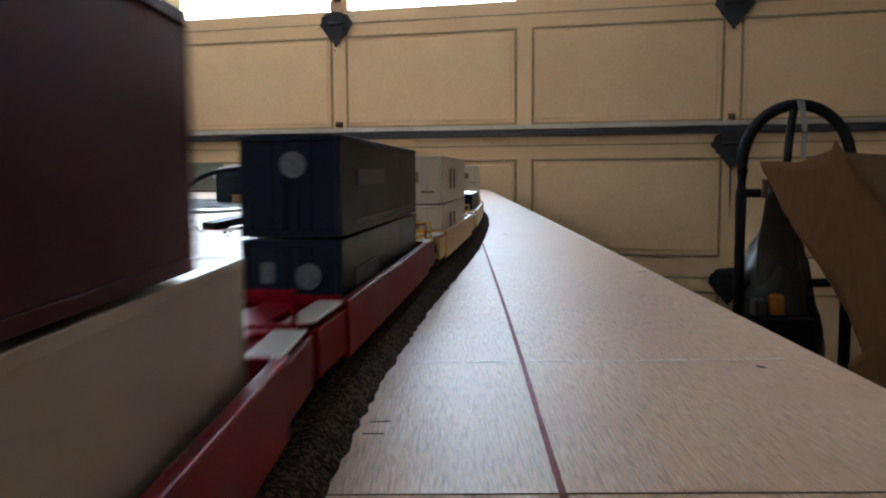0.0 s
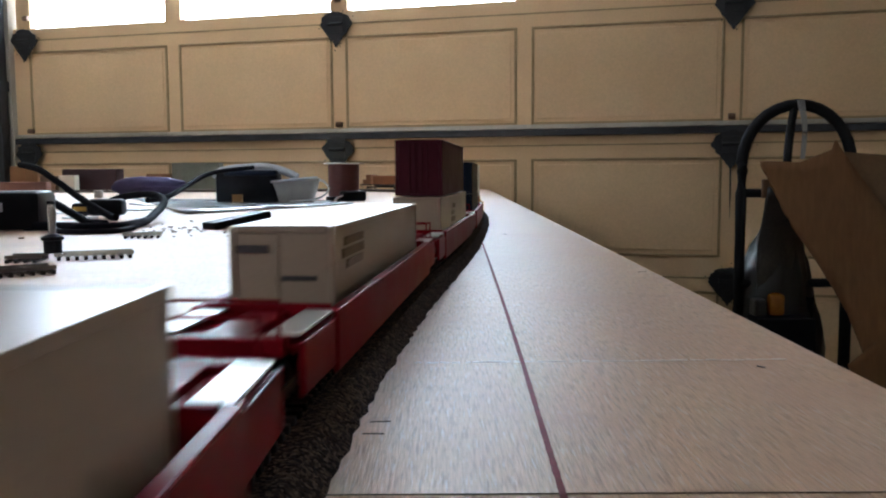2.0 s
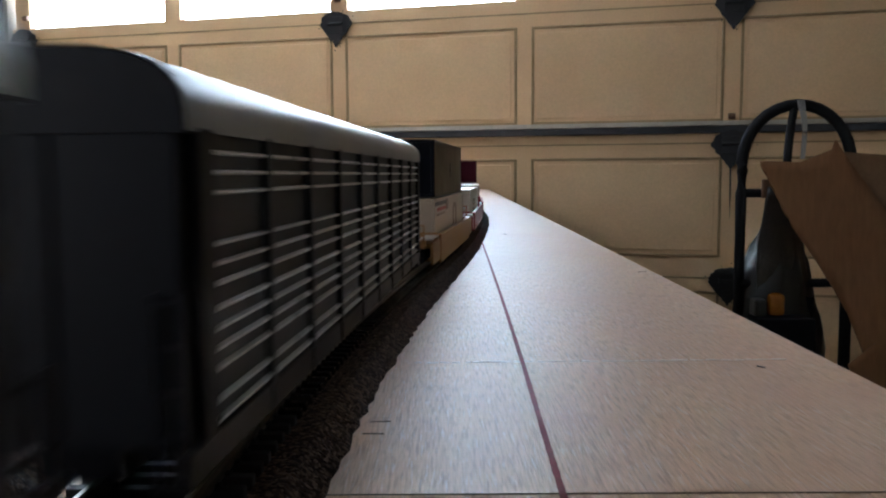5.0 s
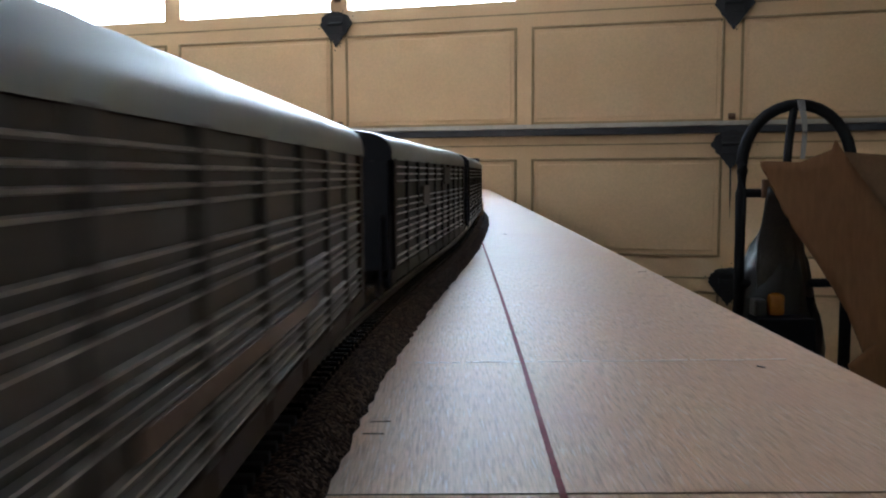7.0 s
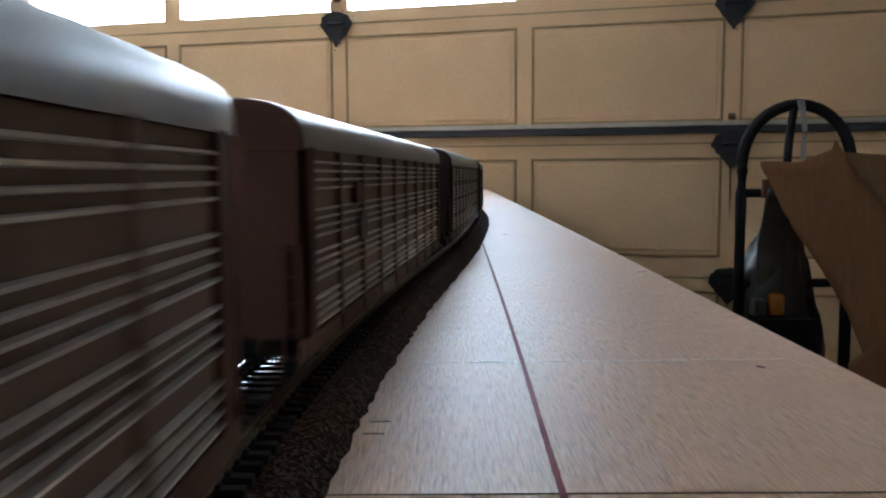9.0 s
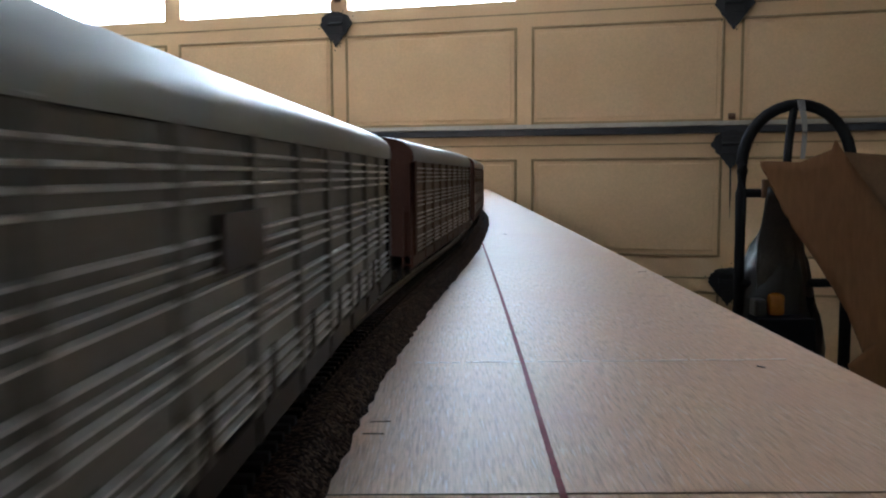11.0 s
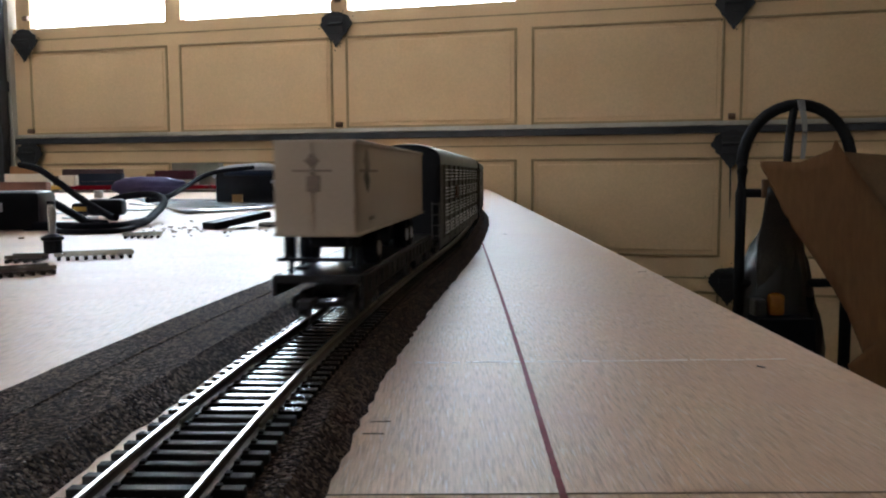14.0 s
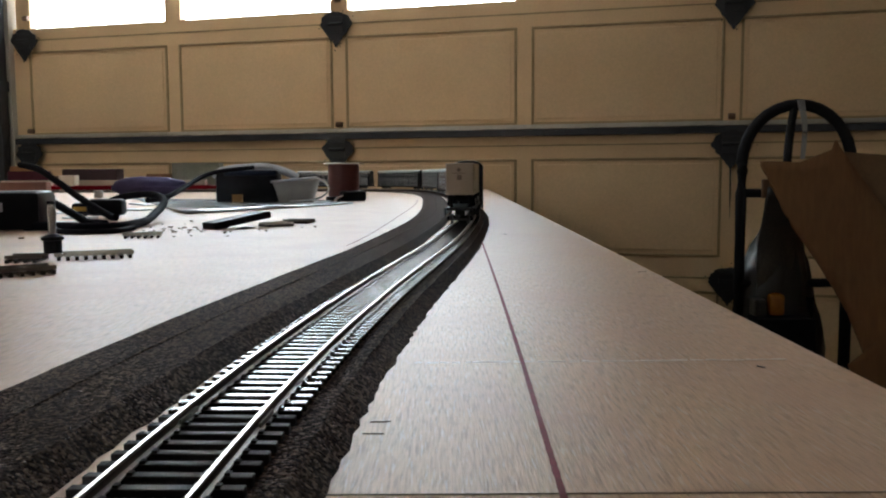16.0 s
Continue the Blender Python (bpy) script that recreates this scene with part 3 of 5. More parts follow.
# ---- rolling stock; x is forward, z = 0 is the rail head ----
def bogie(parent, x, frame_mat):
    bm = bmesh.new()
    for y in (-0.0118, 0.0118):
        box(bm, x, y, 0.0068, 0.024, 0.0018, 0.0034, 0.0006)
        box(bm, x, y, 0.0050, 0.008, 0.0022, 0.0030, 0.0004)
        for dx in (-0.0102, 0.0102):
            box(bm, x + dx, y, 0.0056, 0.0044, 0.0026, 0.0040, 0.0005)
    box(bm, x, 0, 0.0075, 0.006, 0.024, 0.0024)
    b = part("bogie", bm, frame_mat, parent, "black bogie frame")
    for dx in (-0.0102, 0.0102):
        bm = bmesh.new()
        for y in (-0.0085, 0.0085):
            cyl(bm, (x + dx, y - 0.0013, 0.0053), (x + dx, y + 0.0013, 0.0053), 0.0052, 20)
        cyl(bm, (x + dx, -0.011, 0.0053), (x + dx, 0.011, 0.0053), 0.0012, 8)
        part("wheelset", bm, WHEEL, b, "dark metal wheels on an axle")
    return b


def coupler(parent, x, sign):
    bm = bmesh.new()
    box(bm, x + sign * 0.004, 0, 0.0095, 0.010, 0.0022, 0.0020, 0.0003)
    box(bm, x + sign * 0.0085, 0.0008, 0.0095, 0.0036, 0.0042, 0.0034, 0.0006)
    cyl(bm, (x + sign * 0.006, 0, 0.0085), (x + sign * 0.006, 0, 0.0010), 0.0004, 6)
    part("coupler", bm, DARK_STEEL, parent, "dark knuckle coupler")


CARS = []      # every moving thing: object, place in the train, half bogie distance, offset above the rail


def well_car(u, length, paint, label, plates=WHITE_CARD):
    """A container well car; u is its centre's place at the start."""
    car = thing("well_car", label, "freight car", group="well cars of the train")
    h = length / 2
    well = h - 0.043
    for y in (-1, 1):
        bm = bmesh.new()
        # side sill: smooth tall web with a rounded top edge, and lower ends over the bogies
        box(bm, 0, y * 0.0188, 0.0086, 2 * well + 0.012, 0.0014, 0.0160, 0.0005)
        box(bm, 0, y * 0.0182, 0.0162, 2 * well + 0.010, 0.0030, 0.0012, 0.0005)
        for e in (-1, 1):
            box(bm, e * (well + 0.020), y * 0.0182, 0.0085, 0.034, 0.0014, 0.0120, 0.0005)
        part("side_sill", bm, paint, car)
    bm = bmesh.new()
    for k in range(7):
        box(bm, -well + (k + 0.5) * 2 * well / 7, 0, 0.0016, 0.010, 0.0335, 0.0036)
    box(bm, 0, 0, 0.0012, 2 * well, 0.008, 0.0010)
    part("well_floor", bm, paint, car)
    for e in (-1, 1):
        bm = bmesh.new()
        box(bm, e * (well + 0.002), 0, 0.0100, 0.0020, 0.0335, 0.0150, 0.0003)
        part("bulkhead", bm, paint, car)
        bm = bmesh.new()
        box(bm, e * (h - 0.006), 0, 0.0135, 0.005, 0.0300, 0.0044, 0.0006)
        part("end_beam", bm, paint, car)
        bm = bmesh.new()
        box(bm, e * (h - 0.024), 0, 0.0135, 0.036, 0.0110, 0.0040, 0.0006)
        box(bm, e * (h - 0.024), 0, 0.0128, 0.0360, 0.0345, 0.0020, 0.0004)
        platform = part("end_platform", bm, paint, car)
        for y in (-1, 1):
            bm = bmesh.new()
            box(bm, e * (h - 0.024), y * 0.0140, 0.0159, 0.032, 0.0076, 0.0008, 0.0002)
            part("walkway", bm, plates, platform, "pale smooth walkway plate")
        bm = bmesh.new()
        for y in (-0.014, 0.014):
            cyl(bm, (e * (h - 0.004), y, 0.015), (e * (h - 0.004), y, 0.024), 0.0004, 6)
        cyl(bm, (e * (h - 0.004), -0.014, 0.0238), (e * (h - 0.004), 0.014, 0.0238), 0.0004, 6)
        part("handrail", bm, paint, platform)
        bogie(car, e * (h - 0.026), BLACK_PLASTIC)
        coupler(car, e * h, e)
    CARS.append((car, u, h - 0.026, 0.0))
    return car


def container(u, z, length, height, paint, label, half, marks="", dx=0.0, width=0.0296):
    """A container standing z above the rail; marks is a list of (face, along, up, w, h, material) bars."""
    c = thing("shipping_container", label, "container", group="containers on the train")
    bm = bmesh.new()
    box(bm, dx, 0, height / 2, length - 0.0016, width - 0.0008, height - 0.0006, 0.0005)
    body = part("body", bm, paint, c)
    # side ribs, corner posts, rails and castings
    for y in (-1, 1):
        bm = bmesh.new()
        box(bm, dx, y * (width / 2 - 0.0003), height / 2, length - 0.0040, 0.0004, height - 0.0040, 0.0001)
        part("side_panel", bm, paint, c)
        for zz in (0.0011, height - 0.0011):
            bm = bmesh.new()
            box(bm, dx, y * (width / 2 - 0.0004), zz, length - 0.0012, 0.0012, 0.0018, 0.0002)
            part("side_rail", bm, paint, c)
    for e in (-1, 1):
        bm = bmesh.new()
        for y in (-1, 1):
            box(bm, dx + e * (length / 2 - 0.0009), y * (width / 2 - 0.0010), height / 2, 0.0018, 0.0020, height - 0.001, 0.0003)
        for zz in (0.0010, height - 0.0010):
            box(bm, dx + e * (length / 2 - 0.0009), 0, zz, 0.0016, width - 0.0044, 0.0018, 0.0002)
        part("end_frame", bm, paint, c)
        for y in (-1, 1):
            bm = bmesh.new()
            box(bm, dx + e * (length / 2 - 0.0007), y * (width / 4 - 0.0006), height / 2, 0.0008, width / 2 - 0.0030, height - 0.0046, 0.0002)
            door = part("door", bm, paint, c)
            if paint is WHITE_PLASTIC:
                continue
            bm = bmesh.new()
            for o in (0.0022, 0.0056):
                cyl(bm, (dx + e * (length / 2 - 0.0001), y * o, 0.0018), (dx + e * (length / 2 - 0.0001), y * o, height - 0.0018), 0.0003, 6)
            part("lock_rod", bm, paint, door)
    for face, along, up, w, h, ink in marks:
        bm = bmesh.new()
        if face == "side":
            box(bm, dx + along, -(width / 2 + 0.0002), up, w, 0.0003, h)
        elif face == "disc":
            cyl(bm, (dx - length / 2 - 0.0001, along, up), (dx - length / 2 - 0.0005, along, up), w / 2, 20)
        else:
            box(bm, dx - length / 2 - 0.0003, along, up, 0.0003, w, h)
        part("marking", bm, ink, body, "printed marking")
    CARS.append((c, u, half, z))
    return c


def autorack(u, length, panel, rib, end, roof_paint, label, marks=(), lines=4, ladder=None, tail=0.008):
    """A covered car carrier with ribbed side panels."""
    car = thing("autorack_car", label, "freight car", group="autoracks of the train")
    h, w = length / 2, 0.0185
    z0, z1 = 0.0135, 0.0570
    bm = bmesh.new()
    box(bm, 0, 0, (z0 + z1) / 2, length - 0.006, 2 * w - 0.0040, z1 - z0)
    part("body", bm, end, car)
    bays = 9
    posts = [-h + tail + k * (length - 0.008 - tail) / bays for k in range(bays + 1)]
    groups, gap = ([(0.0510, 3), (0.0378, 3), (0.0270, 4), (0.0165, 2)], 0.0029) if lines == 3 else ([(0.0505, 4), (0.0392, 4), (0.0290, 4), (0.0182, 4)], 0.0021)
    for y in (-1, 1):
        for a, b in zip(posts, posts[1:]):
            bm = bmesh.new()
            box(bm, (a + b) / 2, y * (w - 0.0014), (z0 + z1) / 2, b - a - 0.0006, 0.0010, z1 - z0 - 0.0012)
            side = part("side_panel", bm, panel, car)
            bm = bmesh.new()
            for zc, n in groups:
                for k in range(n):
                    zz = zc + (k - (n - 1) / 2) * gap
                    x0, x1 = a + 0.0012, b - 0.0012
                    yo, yi = y * (w + 0.0001), y * (w - 0.0010)
                    v = [bm.verts.new(q) for q in ((x0, yi, zz + 0.0004), (x1, yi, zz + 0.0004), (x1, yo, zz + 0.0002), (x0, yo, zz + 0.0002), (x0, yo, zz - 0.0002), (x1, yo, zz - 0.0002), (x0, yi, zz - 0.0004), (x1, yi, zz - 0.0004))]
                    for f in ((0, 1, 2, 3), (3, 2, 5, 4), (4, 5, 7, 6), (0, 3, 4, 6), (1, 7, 5, 2)):
                        bm.faces.new([v[i] for i in f])
            part("rib", bm, rib, side)
        for k, x in enumerate(posts):
            bm = bmesh.new()
            box(bm, x, y * (w - 0.0004), (z0 + z1) / 2, 0.0026 if 0 < k < bays else 0.0060, 0.0016, z1 - z0, 0.0003)
            part("post", bm, end if k in (0, bays) or lines == 3 and k % 3 == 0 else panel, car)
        if tail > 0.01:
            bm = bmesh.new()
            box(bm, -h + tail / 2, y * (w - 0.0008), (z0 + z1) / 2, tail - 0.004, 0.0014, z1 - z0, 0.0003)
            part("end_panel", bm, end, car)
        bm = bmesh.new()
        box(bm, 0, y * (w - 0.0008), 0.0112, length, 0.0016, 0.0050, 0.0004)
        for x in posts[1:-1]:
            box(bm, x, y * w, 0.0112, 0.0020, 0.0008, 0.0046)
        part("side_sill", bm, end, car)
    # rounded roof with ribs across
    bm = bmesh.new()
    prof = []
    for k in range(13):
        t = math.pi * k / 12
        cx, cz = math.cos(t), math.sin(t)
        prof.append((w * 1.015 * math.copysign(abs(cx) ** 0.8, cx), z1 + 0.0022 + 0.0085 * max(cz, 0) ** 0.9))
    prof = [(w * 1.015, z1 - 0.0006)] + prof + [(-w * 1.015, z1 - 0.0006)]
    xs = np.linspace(-h + 0.001, h - 0.001, 61)
    rows = []
    for i, x in enumerate(xs):
        lift = 1.03 if i % 3 == 1 else 1.0
        rows.append([bm.verts.new((x, y, z1 + (z - z1) * lift)) for y, z in prof])
    for a, b in zip(rows, rows[1:]):
        for k in range(len(prof) - 1):
            bm.faces.new((a[k], a[k + 1], b[k + 1], b[k]))
    part("roof", bm, roof_paint, car, "pale sheet metal roof", smooth=True)
    for e in (-1, 1):
        for y in (-1, 1):
            bm = bmesh.new()
            box(bm, e * (h - 0.0022), y * 0.0088, (z0 + z1) / 2, 0.0020, 0.0168, z1 - z0 - 0.001, 0.0003)
            part("end_door", bm, end, car)
        bm = bmesh.new()
        prism(bm, [(y * 0.985, z - 0.0003) for y, z in prof], h - 0.0030, h - 0.0006, Matrix(((0, 0, e, 0), (1, 0, 0, 0), (0, 1, 0, 0), (0, 0, 0, 1))))
        part("roof_end", bm, end, car)
        bogie(car, e * (h - 0.036), BLACK_PLASTIC)
        coupler(car, e * h, e)
        for y in (-0.016, 0.016):
            bm = bmesh.new()
            for k in range(5):
                box(bm, e * (h + 0.0004), y, 0.010 + k * 0.006, 0.0006, 0.0042, 0.0005)
            for o in (-0.0021, 0.0021):
                box(bm, e * (h + 0.0002), y + o, 0.022, 0.0012, 0.0005, 0.0265)
            part("ladder", bm, ladder if ladder and e < 0 else end, car)
    bm = bmesh.new()
    box(bm, 0, 0, 0.0105, length - 0.01, 0.012, 0.0055)
    part("underframe", bm, BLACK_PLASTIC, car)
    for along, up, ww, hh, ink in marks:
        bm = bmesh.new()
        if hh > 1.4 * ww:
            # a small pointed mark
            prism(bm, [(along - ww / 2, up - hh / 2), (along + ww / 2, up - hh / 2), (along, up + hh / 2)], w, w + 0.0006, Matrix(((1, 0, 0, 0), (0, 0, -1, 0), (0, 1, 0, 0), (0, 0, 0, 1))))
        else:
            box(bm, along, -(w + 0.0003), up, ww, 0.0008, hh, 0.0001)
        part("sign_panel", bm, ink, car, "printed sign panel")
    CARS.append((car, u, h - 0.036, 0.0))
    return car


def flat_car(u, length):
    car = thing("flat_car", "black flat car that carries a white semi-trailer", "freight car")
    h = length / 2
    bm = bmesh.new()
    box(bm, 0, -0.0012, 0.0165, length, 0.0272, 0.0030, 0.0004)
    box(bm, 0, 0, 0.0120, length - 0.05, 0.0100, 0.0070, 0.0004)
    part("deck", bm, BLACK_PAINT, car, "glossy black deck")
    for y in (-1, 1):
        bm = bmesh.new()
        box(bm, 0, y * (0.0140 if y > 0 else 0.0153), 0.0140, length - 0.004, 0.0014, 0.0070, 0.0003)
        for k in range(15):
            box(bm, -h + 0.012 + k * (length - 0.024) / 14, y * (0.0150 if y > 0 else 0.0163), 0.0140, 0.0016, 0.0008, 0.0050)
        part("side_sill", bm, TRUCK_PAINT, car)
    bm = bmesh.new()
    cyl(bm, (-h + 0.003, 0.0085, 0.018), (-h + 0.003, 0.0085, 0.030), 0.0010, 8)
    box(bm, -h + 0.003, 0.0085, 0.0265, 0.0030, 0.0044, 0.0090, 0.0012)
    part("brake_stand", bm, BLACK_PLASTIC, car)
    bm = bmesh.new()
    box(bm, h - 0.075, 0, 0.0225, 0.008, 0.010, 0.012, 0.0006)
    part("trailer_hitch", bm, BLACK_PLASTIC, car)
    for e in (-1, 1):
        bogie(car, e * (h - 0.030), BLACK_PLASTIC)
        coupler(car, e * h, e)
    CARS.append((car, u, h - 0.030, 0.0))


def trailer(u, half, length):
    t = thing("semi_trailer", "plain white semi-trailer with small dark markings standing on a flat car", "trailer")
    w, zb, zt = 0.0272, 0.0125, 0.0440
    bm = bmesh.new()
    box(bm, 0, 0, (zb + zt) / 2, length, w, zt - zb, 0.0006)
    body = part("body", bm, TRAILER_WHITE, t)
    for y in (-1, 1):
        bm = bmesh.new()
        box(bm, -length / 2 - 0.0002, y * w / 4, (zb + zt) / 2, 0.0006, w / 2 - 0.0012, zt - zb - 0.002, 0.0001)
        part("rear_door", bm, TRAILER_WHITE, t)
        bm = bmesh.new()
        for zz in (zb + 0.0006, zt - 0.0006):
            box(bm, 0, y * w / 2, zz, length - 0.001, 0.0010, 0.0012, 0.0002)
        part("side_rail", bm, TRAILER_WHITE, t)
        for x in (-length / 2 + 0.036, length / 2 - 0.062, length / 2 - 0.048):
            bm = bmesh.new()
            cyl(bm, (x, y * 0.0090, 0.0059), (x, y * 0.0142, 0.0059), 0.0058, 22)
            wheel = part("wheel", bm, RUBBER, t, "black rubber tyre")
            bm = bmesh.new()
            cyl(bm, (x, y * 0.0138, 0.0059), (x, y * 0.0148, 0.0059), 0.0032, 18, 0.0024)
            part("hub", bm, TUB, wheel, "grey wheel hub")
        bm = bmesh.new()
        cyl(bm, (-length / 2 + 0.016, y * 0.009, 0.0001), (-length / 2 + 0.016, y * 0.009, zb), 0.0009, 8)
        box(bm, -length / 2 + 0.016, y * 0.009, 0.0006, 0.004, 0.004, 0.0012)
        part("landing_leg", bm, BLACK_PLASTIC, t)
    bm = bmesh.new()
    box(bm, 0.0, 0, zb - 0.0012, length - 0.03, 0.010, 0.0024)
    box(bm, -length / 2 + 0.036, 0, 0.0092, 0.020, 0.018, 0.0046, 0.0006)
    box(bm, length / 2 - 0.055, 0, 0.0080, 0.044, 0.018, 0.0080, 0.0006)
    box(bm, length / 2 - 0.025, 0, 0.0085, 0.020, 0.020, 0.0070, 0.0006)
    part("chassis", bm, BLACK_PLASTIC, t, "black trailer chassis")
    bm = bmesh.new()
    for y in (-0.010, 0.010):
        box(bm, -length / 2 + 0.001, y, 0.0085, 0.0010, 0.0012, 0.0080)
    box(bm, -length / 2 + 0.001, 0, 0.0050, 0.0012, 0.026, 0.0012)
    part("rear_guard", bm, BLACK_PLASTIC, t)
    for a, up, ww, hh, ink, shape in ((0.0006, 0.0372, 0.0050, 0.0050, INK_FADE, 45), (0.0006, 0.0340, 0.0130, 0.0007, INK_FADE, 0), (0.0002, 0.0298, 0.0046, 0.0052, INK_FADE, 0)):
        bm = bmesh.new()
        box(bm, 0, 0, 0, 0.0003, ww * (0.72 if shape else 1), hh * (0.72 if shape else 1), m=pose(-length / 2 - 0.0006, a, up, shape, 0, 0))
        part("marking", bm, ink, body, "printed marking")
    for x, up, ww, hh, ink, shape in ((-0.0655, 0.0368, 0.011, 0.0085, INK_FADE, 45), (-0.0615, 0.0340, 0.030, 0.0009, INK_FADE, 0), (-0.0655, 0.0310, 0.010, 0.0075, INK_DARK, 45), (-0.0575, 0.0175, 0.008, 0.0012, INK_FADE, 0)):
        bm = bmesh.new()
        box(bm, 0, 0, 0, ww * (0.72 if shape else 1), 0.0003, hh * (0.72 if shape else 1), m=pose(x, -w / 2 - 0.0002, up, 0, shape, 0))
        part("marking", bm, ink, body, "printed marking")
    for piece in t.children:
        piece.location.y -= 0.0008
    CARS.append((t, u, half, 0.0180))


def locomotive(u, length):
    car = thing("diesel_locomotive", "orange-brown model diesel locomotive with a long hood", "locomotive")
    h = length / 2
    bm = bmesh.new()
    box(bm, 0, 0, 0.0150, length, 0.034, 0.0040, 0.0005)
    box(bm, 0, 0, 0.0090, length * 0.34, 0.030, 0.0080, 0.0012)
    part("frame", bm, BLACK_PAINT, car)
    bm = bmesh.new()
    box(bm, -0.025, 0, 0.0330, length * 0.68, 0.0210, 0.0320, 0.0020)
    part("hood", bm, ORANGE, car)
    bm = bmesh.new()
    box(bm, h - 0.048, 0, 0.0350, 0.030, 0.0330, 0.0360, 0.0020)
    part("cab", bm, ORANGE, car)
    bm = bmesh.new()
    box(bm, h - 0.020, 0, 0.0260, 0.024, 0.0200, 0.0180, 0.0020)
    part("nose", bm, ORANGE, car)
    for e in (-1, 1):
        bogie(car, e * (h - 0.045), BLACK_PLASTIC)
        coupler(car, e * h, e)
    CARS.append((car, u, h - 0.045, 0.0))



def train():
    """From the head of the train to its tail."""
    locomotive(2.535, 0.235)
    stacks = [(2.279, RED, "red well car with stacked green containers", ((GREEN, 0.0297, "plain green container low in a well car"), (GREEN, 0.0297, "plain green container stacked on another"))),
              (1.999, RED, "red well car with one red container", ((REDBOX, 0.0297, "plain red container low in a well car"),)),
              (1.719, RED, "red well car with stacked dark green containers", ((BLACKBLUE, 0.0297, "dark container low in a well car"), (GREEN, 0.0297, "plain green container stacked on a dark one"))),
              (1.439, RED, "red well car with a grey container on a white one", ((WHITE_PLASTIC, 0.0297, "plain white container low in a well car"), (GREYBOX, 0.0297, "grey container stacked on a white one"))),
              (1.159, YELLOW, "yellow well car with stacked cream containers", ((CREAM, 0.0297, "cream container low in a well car"), (CREAM, 0.0297, "cream container stacked on another"))),
              (0.879, YELLOW, "yellow well car with one dark container", ((NAVY, 0.0297, "dark blue container low in a well car"),)),
              (0.599, YELLOW, "yellow well car with stacked cream containers", ((CREAM, 0.0297, "cream container with dark square markings low in a well car"), (CREAM, 0.0297, "cream container with dark square markings, stacked")))]
    for u, paint, label, boxes in stacks:
        length = 0.270
        well_car(u, length, paint, label)
        z = 0.0024
        for paint2, hh, lab in boxes:
            marks = []
            if paint2 is CREAM:
                marks = [("side", -0.030, hh * 0.52, 0.011, 0.014, INK_BROWN), ("side", -0.005, hh * 0.52, 0.011, 0.014, INK_BROWN), ("end", 0.004, hh * 0.55, 0.009, 0.007, INK_OLIVE), ("end", -0.006, hh * 0.25, 0.008, 0.0012, INK_BROWN)]
            container(u, z, 0.166, hh, paint2, lab, length / 2 - 0.026, marks)
            z += hh + 0.0005
    # navy stack
    well_car(0.322, 0.268, RED, "dark red plastic well car with stacked navy containers")
    container(0.322, 0.0024, 0.166, 0.0297, NAVY, "navy blue container low in a red well car", 0.108,
              [("end", 0.007, 0.020, 0.004, 0.006, INK_DIM), ("disc", -0.005, 0.019, 0.0076, 0, INK_DIM), ("end", -0.006, 0.009, 0.008, 0.007, INK_DIM), ("side", -0.045, 0.016, 0.040, 0.007, INK_DIM)])
    container(0.322, 0.0326, 0.166, 0.0297, NAVY, "navy blue container with a pale round emblem, stacked", 0.108,
              [("disc", -0.001, 0.021, 0.0076, 0, INK_DIM), ("side", -0.035, 0.0175, 0.050, 0.0050, INK_DIM), ("side", 0.0, 0.004, 0.13, 0.0008, INK_DIM)])
    # maroon on cream
    well_car(0.048, 0.286, RED, "dark red plastic well car with two stacked containers")
    container(0.048, 0.0034, 0.185, 0.0335, WHITE_PLASTIC, "long plain off-white container in a red well car", 0.117,
              [("side", -0.010, 0.0255, 0.016, 0.0030, INK_BROWN), ("side", -0.016, 0.0210, 0.020, 0.0030, INK_FADE), ("side", -0.014, 0.0165, 0.024, 0.0034, INK_BROWN), ("side", -0.022, 0.0115, 0.020, 0.0030, INK_FADE)])
    container(0.040, 0.0374, 0.150, 0.0350, MAROON, "plain dark maroon container stacked on a white one", 0.117)
    # single white containers
    well_car(-0.240, 0.286, RED, "dark red plastic well car with one white container")
    container(-0.240, 0.0034, 0.178, 0.0335, WHITE_PLASTIC, "plain off-white container with small dark lettering bars", 0.117,
              [("end", 0.008, 0.027, 0.009, 0.0022, INK_DARK), ("end", -0.005, 0.0190, 0.010, 0.0014, INK_DARK), ("side", -0.0620, 0.0282, 0.028, 0.0024, INK_BROWN), ("side", -0.0630, 0.0248, 0.032, 0.0026, INK_BROWN), ("side", -0.0610, 0.0214, 0.024, 0.0024, INK_FADE)])
    well_car(-0.541, 0.290, RED, "dark red plastic well car with one white container")
    container(-0.541, 0.0034, 0.180, 0.0335, WHITE_PLASTIC, "plain off-white container with faded brown bars", 0.119,
              [("end", -0.009, 0.0175, 0.007, 0.0020, INK_PALE), ("side", -0.010, 0.0220, 0.034, 0.0026, INK_BROWN), ("side", -0.016, 0.0188, 0.030, 0.0024, INK_FADE), ("side", -0.026, 0.0140, 0.026, 0.0030, INK_BROWN), ("side", -0.028, 0.0100, 0.020, 0.0024, INK_FADE)])
    # black on white in a tan car
    well_car(-0.822, 0.262, TAN, "tan plastic well car with a black container on a white one")
